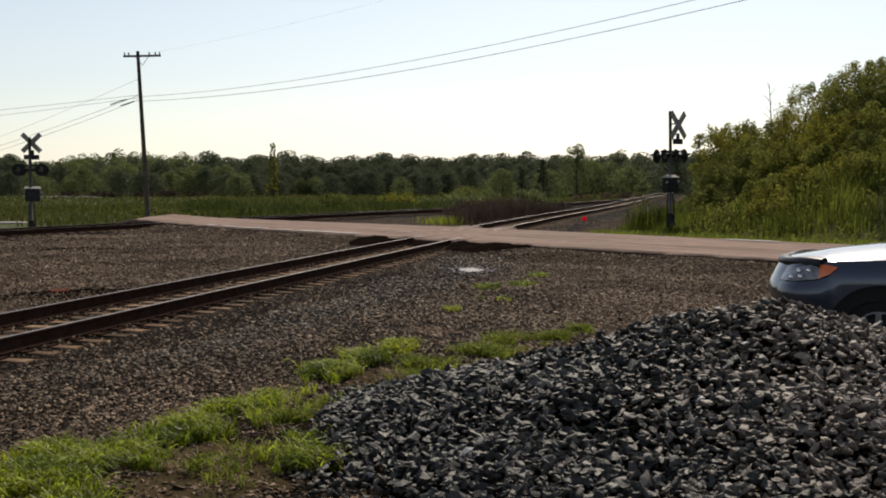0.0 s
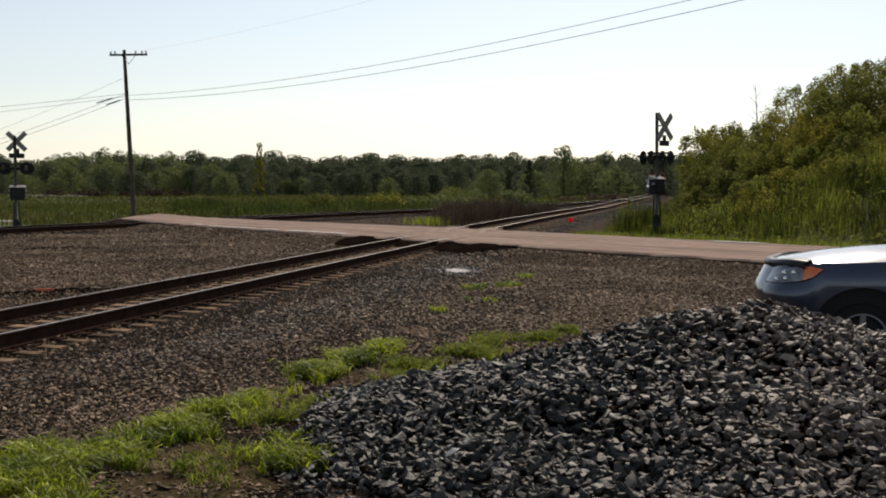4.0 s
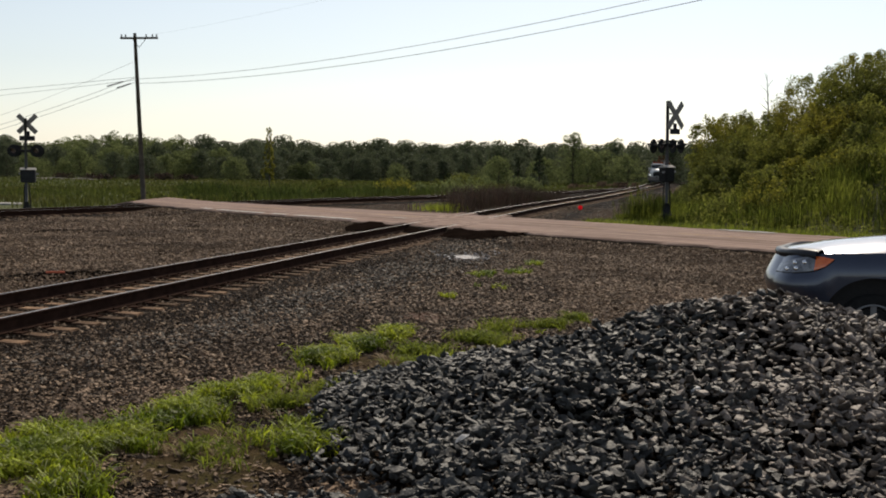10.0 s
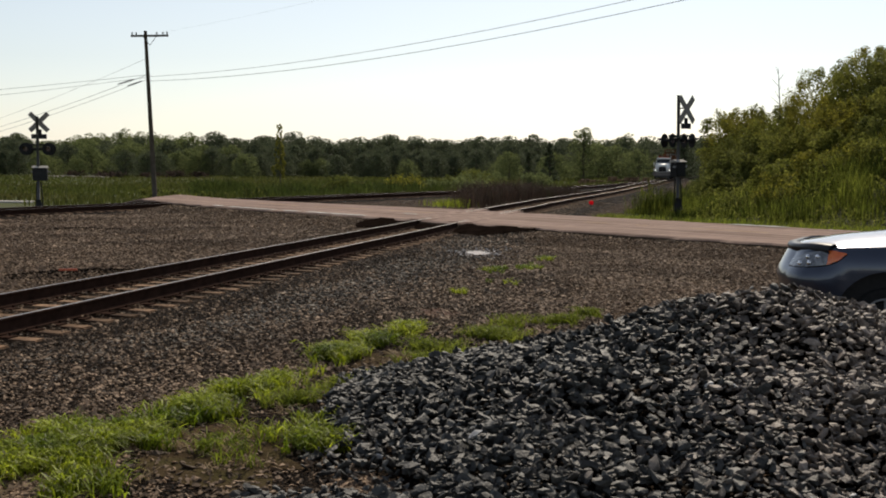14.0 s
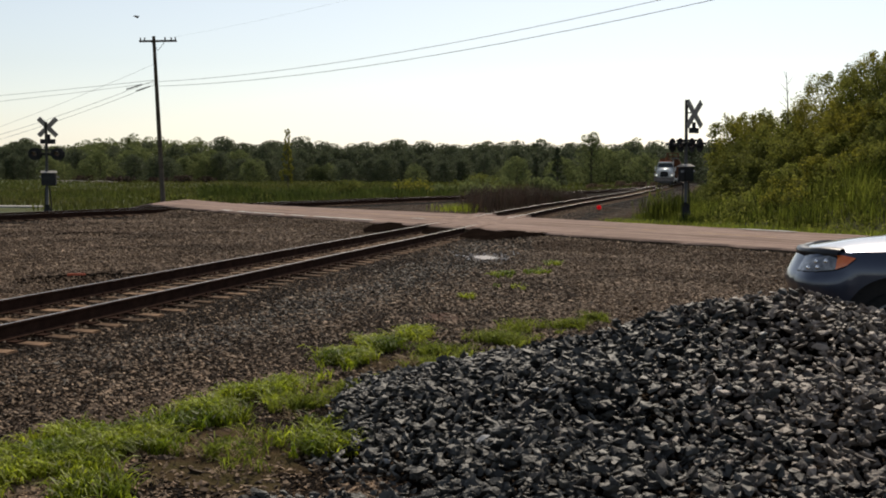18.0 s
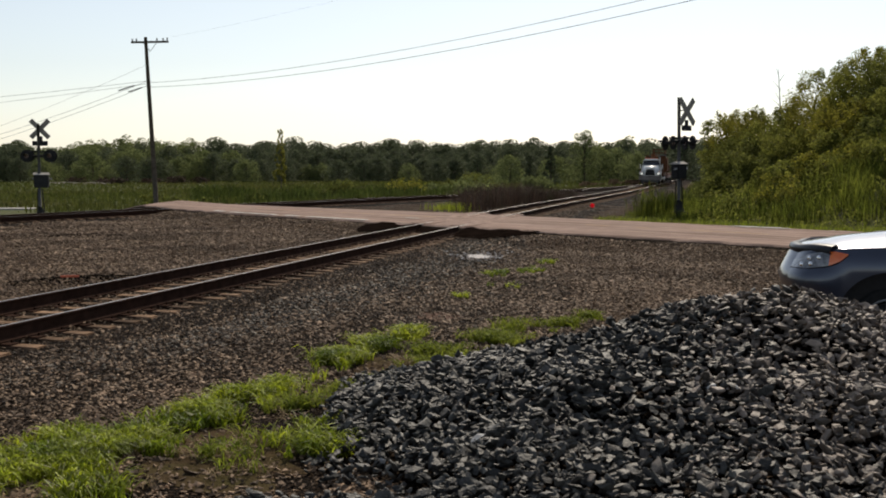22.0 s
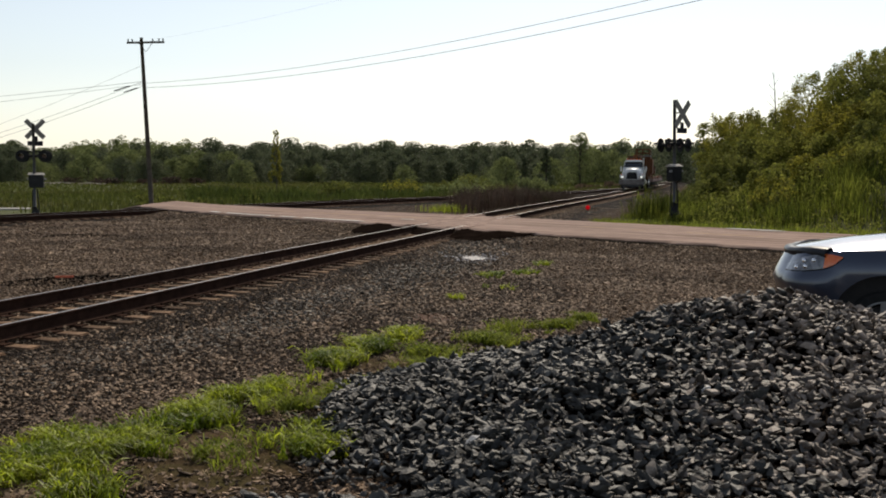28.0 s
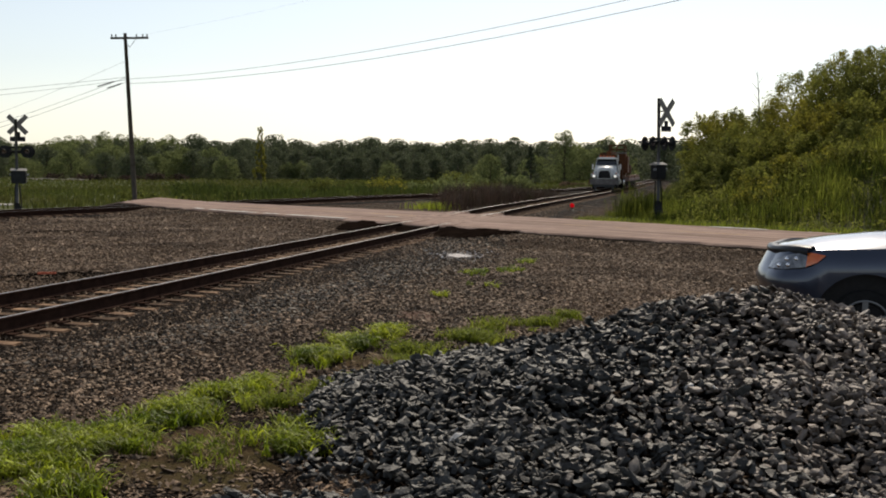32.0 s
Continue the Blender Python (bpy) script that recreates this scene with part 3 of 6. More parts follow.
for k in range(150):
    y = 20 + k * 0.47
    d = Vector((side_x(y + 0.5) - side_x(y - 0.5), 1, 0)).normalized()
    if 47.5 < y < 57:
        continue
    part("tie", tie_me, None, side, m=Matrix.Translation((side_x(y), y, -0.215 - 0.2 * float(smooth01((y - 57) / 40)))) @ Matrix.Rotation(-math.atan2(d.x, d.y), 4, "Z"))
tagged(new("siding_bed", Form().sweep(bed, cen, closed=False).mesh("siding_bed", BALLAST)), "dark ballast under the side track", "ballast", kind="structure")

# crossing: timber strips beside each rail
for o in (-1.05, -0.52, 0.52, 1.05):
    b = Form()
    b.box((-0.16, 0.0, -0.16), (0.16, 8.6, -0.012), bevel=0.015)
    tagged(new("crossing_plank", b.mesh("crossing_plank", ASPHALT)), "worn grey crossing plank beside a rail", "crossing plank", "planks at the crossing", "structure").matrix_basis = Matrix.Translation(trk(33.85 - 0.618 * o, o, 0.022)) @ pose(0, 0, 0, 0, 0, -math.degrees(TH))

TGREYB = mat("grey enamel", [(0.022, 0.022, 0.024), (0.044, 0.044, 0.047)], 5, 0.7, spec=0.08)

# ---- crossing signals ----
def signal(m, facing, lamp_turn, blade, reach, disc, box_colour, top, label):
    """A crossbuck mast with flashing lights. facing: degrees by which the blades turn on the mast; lamp_turn: the bar's and each pair's turn."""
    t = thing("crossing_signal", label, "crossing signal", m, "signals at the crossing")
    part("foundation", Form().box((-0.30, -0.30, -0.3), (0.30, 0.30, 0.14), bevel=0.03), TGREYB, t, "dark square base")
    part("mast", Form().tube([(0, 0, 0.1), (0, 0, top)], 0.065, 10), STEEL, t, "grey galvanised mast", True)
    part("mast_base", Form().tube([(0, 0, 0.1), (0, 0, 0.25), (0, 0, 0.6)], [0.22, 0.19, 0.085], 10), TGREYB, t, "flared cast base", True)
    turn = pose(0, 0, 0, 0, 0, facing)
    for a in (45, -45):
        part("crossbuck_blade", Form().box((-blade, -0.012, -0.19 * blade), (blade, 0.012, 0.19 * blade), bevel=0.006), WHITE, t, "grey backed white crossbuck blade",
             m=turn @ pose(0, -0.38 - 0.013 * (a > 0), 4.16, 0, a, 0))
    part("track_sign", Form().box((-0.34, -0.012, -0.11), (0.34, 0.012, 0.11), bevel=0.006).box((-0.12, -0.012, 0.11), (0.12, 0.012, 0.33), bevel=0.006), TGREYB, t, "small dark sign plate below the crossbuck", m=turn @ pose(0, -0.36, 3.50))
    part("sign_bracket", Form().tube([(0, 0, 0), (0, -0.37, 0)], 0.03, 6), STEEL, t, m=turn @ pose(0, 0, 4.22))
    lamps = pose(0, 0, 0, 0, 0, lamp_turn[0])
    part("light_bar", Form().tube([(-reach, 0, 0), (reach, 0, 0)], 0.055, 8).tube([(-reach, 0, 0.2), (reach, 0, 0.2)], 0.04, 6), BLACK, t, "black light bar", m=lamps @ pose(0, 0, 2.92))
    for o in (-reach, reach):
        for back in (0, 180):
            g = lamps @ pose(o, 0, 2.92) @ pose(0, 0, 0, 0, 0, back + lamp_turn[1 if o < 0 else 2] - lamp_turn[0])
            d = Form()
            d.tube([(0, -0.19, 0), (0, -0.175, 0)], disc, 20)
            d.tube([(0, -0.175, 0), (0, 0.0, 0)], [0.13, 0.07], 12)
            lamp = part("flasher", d, BLACK, t, "round black background disc", m=g)
            part("lens", Form().tube([(0, -0.215, 0), (0, -0.19, 0)], [0.09, 0.105], 14), LENS_SHEEN, lamp, "unlit red lens greyed by painted reflections", True)
            hood = Form()
            arc = [math.radians(a) for a in range(10, 171, 16)]
            for i in range(len(arc) - 1):
                a, b = arc[i], arc[i + 1]
                hood.add([(0.12 * math.cos(a), -0.19, 0.12 * math.sin(a)), (0.12 * math.cos(b), -0.19, 0.12 * math.sin(b)),
                          (0.12 * math.cos(b), -0.46 + 0.1 * math.cos(2 * b), 0.12 * math.sin(b)), (0.12 * math.cos(a), -0.46 + 0.1 * math.cos(2 * a), 0.12 * math.sin(a))], [(0, 1, 2, 3)])
            part("visor", hood, BLACK, lamp)
    bx = part("junction_box", Form().box((-0.32, -0.18, -0.28), (0.32, 0.18, 0.3), bevel=0.04), box_colour, t, "dark grey junction box", m=turn @ pose(-0.08, -0.05, 1.75))
    part("box_lid", Form().add([(x_, y_, z_) for x_ in (-0.34, 0.34) for y_, z_ in ((-0.22, 0.302), (-0.22, 0.315), (0.0, 0.41), (0.22, 0.315), (0.22, 0.302))], [(0, 1, 2, 3, 4), (9, 8, 7, 6, 5), (0, 5, 6, 1), (1, 6, 7, 2), (2, 7, 8, 3), (3, 8, 9, 4), (4, 9, 5, 0)]), CONCRETE, bx, "pale lid catching the light")
    for o in (-0.38, 0.38):
        part("cable_gland", Form().tube([(o - 0.05, -0.1, 0.12), (o + 0.05, -0.1, 0.12)], 0.05, 10), GLASSY, bx, "bright metal cable gland", True)
    for k in range(2):
        part("conduit", Form().tube([(0.13 - 0.3 * k, 0.05, 0.0), (0.16 - 0.3 * k, 0.08, 0.5), (0.10 - 0.2 * k, 0.05, 1.4)], 0.03, 6), BLACK, t, "cable conduit")
    return t


signal(Matrix.Translation((-18.9, 50.6, float(land(-18.9, 50.6)) - 0.05)), 190, (8, 8, 8), 0.57, 0.50, 0.28, TGREYB, 4.4, "grey crossbuck signal with unlit flashers beside the side track")
signal(Matrix.Translation((9.3, 45.0, float(land(9.3, 45.0)) + 0.15)) @ pose(0, 0, 0, 0, -0.9, 0), 44, (12, 49, -72), 0.70, 0.42, 0.29, BLACK, 4.75, "crossbuck signal mast with black flashers among tall weeds")

# ---- utility pole and wires ----
pole = thing("utility_pole", "tall leaning wooden utility pole with one crossarm", "utility pole", Matrix.Translation((-16.7, 62.5, -0.95)) @ pose(0, 0, 0, 0, -2.6, 0))
part("shaft", Form().tube([(0, 0, 0), (0, 0, 3), (0, 0, 10.0)], [0.15, 0.135, 0.092], 12), POLEWOOD, pole, smooth=True)
arm = part("crossarm", Form().box((-1.05, -0.16, 9.66), (1.05, -0.05, 9.77), bevel=0.01), POLEWOOD, pole, "weathered timber crossarm", m=pose(0, 0, 0, 0, 1.5, 0))
for o in (-0.98, -0.75, 0.4, 0.75, 0.98):
    part("insulator", Form().tube([(o, -0.1, 9.77), (o, -0.1, 9.82), (o, -0.1, 9.86), (o, -0.1, 9.92)], [0.02, 0.05, 0.035, 0.045], 8), GLASSY, arm, "small grey insulator", True)
for o in (-0.4, 0.4):
    part("brace", Form().tube([(o, -0.1, 9.7), (0, -0.1, 9.2)], 0.015, 5), STEEL, arm)


def wire(a, b, sag, label, r=0.016):
    a, b = Vector(a), Vector(b)
    pts = [a + (b - a) * t + Vector((0, 0, -4 * sag * t * (1 - t))) for t in [k / 24 for k in range(25)]]
    return tagged(new("wire", Form().tube(pts, r, 5).mesh("wire", WIRE)), label, "wire", "overhead wires")

# ---- parked car ----
PAINT = mat("blue grey car paint", [(0.030, 0.040, 0.068), (0.036, 0.047, 0.078)], 3, 0.3, metal=0.45, coat=1.0, spec=0.5)
PLASTIC = mat("black plastic", [(0.012, 0.012, 0.013), (0.02, 0.02, 0.021)], 20, 0.45)
SMOKED = mat("smoked plastic", [(0.008, 0.0085, 0.012), (0.014, 0.015, 0.02)], 12, 0.35, coat=0.1, spec=0.2)
TINT = mat("dark window glass", [(0.01, 0.012, 0.014), (0.015, 0.017, 0.02)], 2, 0.05, coat=1.0, spec=0.5)
LAMP = mat("clear lamp glass", [(0.045, 0.048, 0.055), (0.26, 0.27, 0.29)], 16, 0.06, coat=1.0, spec=0.5)
LAMP2 = mat("silvered reflector", [(0.85, 0.85, 0.87), (0.95, 0.95, 0.96)], 9, 0.22, metal=1.0, spec=0.5)
AMBER = mat("amber lamp glass", [(0.74, 0.12, 0.025), (0.88, 0.22, 0.04)], 9, 0.12, coat=1.0, spec=0.5)
CHROME = mat("alloy", [(0.45, 0.45, 0.46), (0.55, 0.55, 0.56)], 6, 0.3, metal=0.9)
ALLOY = mat("dull alloy", [(0.16, 0.16, 0.16), (0.24, 0.24, 0.24)], 6, 0.5, metal=0.4)
RUBBER = mat("tyre rubber", [(0.012, 0.012, 0.012), (0.022, 0.022, 0.021)], 20, 0.85)
CAR_X = [0.0, 0.05, 0.15, 0.32, 0.6, 0.95, 1.5, 2.4, 3.8, 4.55, 4.75]
CAR_W = [0.40, 0.55, 0.69, 0.81, 0.895, 0.93, 0.94, 0.94, 0.94, 0.92, 0.86]
CAR_S = [1.16, 1.175, 1.195, 1.212, 1.235, 1.25, 1.28, 1.295, 1.30, 1.28, 1.24]
CAR_L = [0.42, 0.34, 0.29, 0.27, 0.27, 0.28, 0.28, 0.28, 0.28, 0.32, 0.36]
AXLES, ARCH = (1.10, 3.84), 0.57
NOSE_Z = [0.30, 0.50, 0.70, 0.80, 0.89, 0.98, 1.06, 1.16, 1.24]  # the nose leans back from the bumper to the hood
NOSE_X = [0.14, 0.09, 0.055, 0.025, 0.0, 0.045, 0.085, 0.135, 0.15]


def car_side(x, v):
    """A place on the flank: x from the nose, v from the sill (0) to the shoulder (1)."""
    w, s, l = (float(np.interp(x, CAR_X, c)) for c in (CAR_W, CAR_S, CAR_L))
    for a in AXLES:
        if abs(x - a) < ARCH:
            l = max(l, 0.41 + math.sqrt(ARCH ** 2 - (x - a) ** 2))
    z = l + (s - l) * v
    u = (z - 0.3) / max(0.2, s - 0.3)
    bulge = 1 - 0.10 * max(0, u - 0.72) / 0.28 * max(0, u - 0.72) / 0.28 - 0.05 * (1 - min(1, max(0, u) / 0.35)) ** 2
    if x < 0.3:
        bulge += 0.05 * (0.3 - x) / 0.3 * math.sin(math.pi * min(1, max(0, u)))
    lip = 0.12 * math.exp(-((z - 0.84) / 0.10) ** 2) * max(0.0, 1 - x / 0.62) ** 0.7
    return Vector((x + float(np.interp(z, NOSE_Z, NOSE_X)) * max(0.0, 1 - x / 0.6), w * bulge + lip, z))


def car_at(x, z):
    """A place on the flank by its height."""
    lo, hi = car_side(x, 0.0).z, car_side(x, 1.0).z
    return car_side(x, (z - lo) / (hi - lo))


def grid(rows, flip=False):
    n = len(rows[0])
    vs = [p for r in rows for p in r]
    fs = [(i * n + k, i * n + k + 1, (i + 1) * n + k + 1, (i + 1) * n + k) for i in range(len(rows) - 1) for k in range(n - 1)]
    return vs, [tuple(reversed(q)) for q in fs] if flip else fs


def mirror(p):
    return Vector((p.x, -p.y, p.z))


def flank(x0, x1, v0, v1, nx, nv, lift, both=False):
    f = Form()
    rows = [[car_side(x0 + (x1 - x0) * i / nx, v0 + (v1 - v0) * k / nv) + Vector((-lift * 0.4 if x0 < 0.2 else 0, lift, 0)) for k in range(nv + 1)] for i in range(nx + 1)]
    f.add(*grid(rows))
    if both:
        f.add(*grid([[mirror(p) for p in r] for r in rows], True))
    return f


def crown(x, t):
    """The top surface between the shoulders; t runs from -1 to 1."""
    p = car_side(x, 1.0)
    rise = float(np.interp(x, [0, 0.15, 0.46, 0.82, 1.2, 1.64], [0.02, 0.035, 0.06, 0.10, 0.125, 0.135]))
    edge = 0.022 * (1 - abs(t) ** 10)
    return Vector((p.x - 0.06 * (1 - t * t) * (1 - min(1, x / 0.6)), p.y * t, p.z + edge + rise * (1 - t * t)))


def suv(m):
    c = thing("car", "blue grey sport utility car parked on the gravel", "car", m)
    body = flank(0, 4.75, 0, 1, 95, 8, 0.0, True)
    left, right = [car_side(0, k / 8) for k in range(9)], [mirror(car_side(0, k / 8)) for k in range(9)]
    nose = [[Vector((-0.10 * (1 - (2 * j / 10 - 1) ** 2), 0, 0)) + left[k].lerp(right[k], j / 10) for k in range(9)] for j in range(11)]
    body.add(*grid(nose, True))
    tail = [[car_side(4.75, k / 8).lerp(mirror(car_side(4.75, k / 8)), j / 6) for k in range(9)] for j in range(7)]
    body.add(*grid(tail))
    bd = part("body", body, PAINT, c, "blue grey painted body", True)
    hood = Form()
    hood.add(*grid([[crown(0.02 + 1.62 * i / 22, -1 + k / 9) for k in range(19)] for i in range(23)], True))
    part("hood", hood, PAINT, c, "hood glaring in the sun", True)
    cab = Form()
    secs = [(1.62, 0.88, 1.24, 0.80, 1.29), (2.25, 0.90, 1.25, 0.66, 1.74), (3.9, 0.90, 1.25, 0.66, 1.78), (4.7, 0.86, 1.24, 0.66, 1.30)]
    rows = [[(x, w1, z1), (x, w2, z2), (x, 0, z2 + 0.04), (x, -w2, z2), (x, -w1, z1)] for x, w1, z1, w2, z2 in secs]
    cab.add(*grid([[Vector(p) for p in r] for r in rows], True))
    part("window_band", cab, TINT, c, "dark tinted windows")
    part("roof", Form().add(*grid([[Vector((x, y, z + 0.012 + 0.04 * (1 - (y / 0.68) ** 2))) for y in (0.68, 0.35, 0, -0.35, -0.68)] for x, z in ((2.2, 1.73), (3.0, 1.77), (3.95, 1.775))], True)), PAINT, c, smooth=True)
    part("wheel_well", Form().box((0.4, -0.80, 0.42), (1.6, 0.80, 1.0)).box((3.1, -0.80, 0.42), (4.3, 0.80, 1.0)).box((0.1, -0.72, 0.24), (4.6, 0.72, 0.44)), PLASTIC, c, "dark underbody and wheel wells")
    for sgn in (1, -1):
        hl = Form()
        a0 = []
        for i in range(15):
            x = 0.0 + 0.655 * i / 14
            low = float(np.interp(x, [0.0, 0.20, 0.42, 0.56, 0.655], [0.985, 1.0, 1.035, 1.09, 1.165]))
            top = float(np.interp(x, [0.0, 0.12, 0.30, 0.50, 0.655], [1.07, 1.15, 1.185, 1.20, 1.175]))
            a0.append([car_at(x, low + (top - low) * k / 5) + Vector((-0.006, 0.010 + 0.012 * math.sin(math.pi * k / 5) * math.sin(math.pi * i / 14), 0)) for k in range(6)])
        am = a0[9:]
        cl = a0[:10]
        if sgn < 0:
            cl, am = [[mirror(p) for p in r] for r in cl], [[mirror(p) for p in r] for r in am]
        h = part("headlight", hl.add(*grid(cl, sgn < 0)), LAMP, c, "clear headlight", True)
        part("turn_signal", Form().add(*grid([[p + Vector((0, 0.002 * sgn, 0)) for p in r] for r in am], sgn < 0)), AMBER, h, "orange turn signal glass", True)
        # small mirror domes added to give the lamp its sun glints
        for kx, kz in ((0.10, 1.03), (0.20, 1.045), (0.16, 1.11), (0.28, 1.12)):
            q = car_at(kx, kz)
            q = Vector((q.x, (q.y + 0.016) * sgn, q.z))
            part("reflector", Form().tube([q + Vector((0, 0, z_ * 0.03)) for z_ in (-1, -0.8, -0.4, 0, 0.4, 0.8, 1)], [0.003, 0.018, 0.027, 0.030, 0.027, 0.018, 0.003], 12), LAMP2, h, "small mirror dome added for a sun glint in the lamp", True)
        part("headlight_trim", Form().tube([car_at(0.655 * k / 10, float(np.interp(0.655 * k / 10, [0.0, 0.20, 0.42, 0.56, 0.655], [0.98, 0.995, 1.03, 1.085, 1.165]))) * 1.0 if sgn > 0 else mirror(car_at(0.655 * k / 10, float(np.interp(0.655 * k / 10, [0.0, 0.20, 0.42, 0.56, 0.655], [0.98, 0.995, 1.03, 1.085, 1.165])))) for k in range(11)], 0.010, 6), PLASTIC, h, "dark gap round the lamp")
        part("mirror", Form().box((1.62, 0.95 if sgn > 0 else -1.17, 1.22), (1.74, 1.17 if sgn > 0 else -0.95, 1.38), bevel=0.03), PLASTIC, c, "black door mirror")
    sh = Form()
    rows = []
    for k in range(33):
        t = -1.0 + 2.0 * k / 32
        q = crown(0.04 + 0.40 * abs(t) ** 6, t)
        o = Vector((-0.05 * (1 - abs(t) ** 6), 0.03 * t ** 7, 0))
        fat = 1 + 0.55 * float(smooth01((abs(t) - 0.7) / 0.2))
        loop = [q + o * 0.9 + Vector((0.0, 0.012 * t ** 7, -0.07 * fat)), q + o * 1.3 + Vector((-0.018 * fat, 0.02 * t ** 7 * fat, -0.02)), q + o * 1.1 + Vector((-0.006, 0.012 * t ** 7 * fat, 0.02 * fat)), q + Vector((0.05, 0, 0.034 * fat)), q + Vector((0.10, 0, -0.01))]
        rows.append(loop + loop[:1])
    sh.add(*grid(rows))
    part("bug_shield", sh, SMOKED, c, "dark smoked hood shield", True)
    part("grille", Form().box((0.02, -0.42, 0.62), (0.10, 0.42, 0.80), bevel=0.02), PLASTIC, c, "black grille")
    part("front_valance", Form().box((0.15, -0.82, 0.24), (0.55, 0.82, 0.31), bevel=0.02), PLASTIC, c)
    part("sill", Form().box((1.55, -0.92, 0.24), (3.2, 0.92, 0.31), bevel=0.02), PLASTIC, c)
    part("wiper", Form().tube([(1.45, 0.5, 1.315), (1.58, 0.1, 1.335)], 0.012, 5), PLASTIC, c)
    for a in AXLES:
        for sgn in (1, -1):
            w = part("wheel", Form().tube([(a, sgn * 0.68, 0.40), (a, sgn * 0.84, 0.40)], 0.22, 16), PLASTIC, c)
            tyre = Form()
            prof = [(0.66, 0.28), (0.665, 0.36), (0.69, 0.39), (0.84, 0.39), (0.872, 0.36), (0.875, 0.28)]
            tyre.add(*grid([[Vector((a + r * math.cos(2 * math.pi * k / 28), sgn * y, 0.40 + r * math.sin(2 * math.pi * k / 28))) for y, r in prof] for k in range(29)], sgn > 0))
            part("tyre", tyre, RUBBER, w, smooth=True)
            rim = Form()
            rim.add(*grid([[Vector((a + r * math.cos(2 * math.pi * k / 28), sgn * y, 0.40 + r * math.sin(2 * math.pi * k / 28))) for y, r in ((0.870, 0.285), (0.876, 0.262), (0.83, 0.25))] for k in range(29)], sgn > 0))
            for k in range(5):
                rim.box((0.04, -0.03, -0.012), (0.262, 0.034, 0.012), Matrix.Translation((a, sgn * 0.852, 0.40)) @ Matrix.Rotation(math.pi / 2, 4, "X") @ Matrix.Rotation(2 * math.pi * (k + 0.25) / 5, 4, "Z"))
            rim.tube([(a, sgn * 0.83, 0.40), (a, sgn * 0.866, 0.40)], 0.06, 12)
            part("rim", rim, ALLOY, w, "silver five spoke alloy rim")
    return c


# the nose points to the world's -x
suv(Matrix.Translation((4.10, 13.537, -0.30)) @ pose(0, 0, 0, 0, 0, -15))

# ---- rail truck ----
TWHITE = mat("white truck paint", [(0.62, 0.62, 0.60), (0.75, 0.75, 0.73)], 2, 0.35, coat=0.6)
TORANGE = mat("faded orange paint", [(0.105, 0.040, 0.019), (0.195, 0.080, 0.036)], 3, 0.7)
TRUST = mat("rusty crane steel", [(0.07, 0.03, 0.016), (0.14, 0.06, 0.028)], 4, 0.8)
TGREY = mat("truck frame", [(0.05, 0.05, 0.05), (0.09, 0.09, 0.09)], 4, 0.7)
TBUMP = mat("scuffed bumper", [(0.09, 0.075, 0.065), (0.27, 0.25, 0.235)], 3, 0.5)
TDECK = mat("pale worn deck", [(0.20, 0.13, 0.11), (0.36, 0.26, 0.22)], 3, 0.8)
GLOW = mat("lit headlight", [(0.9, 0.9, 0.85), (0.95, 0.95, 0.9)], 5, 0.2)
GLOW.node_tree.nodes["Principled BSDF"].inputs["Emission Color"].default_value = (1, 0.95, 0.85, 1)
GLOW.node_tree.nodes["Principled BSDF"].inputs["Emission Strength"].default_value = 0.7


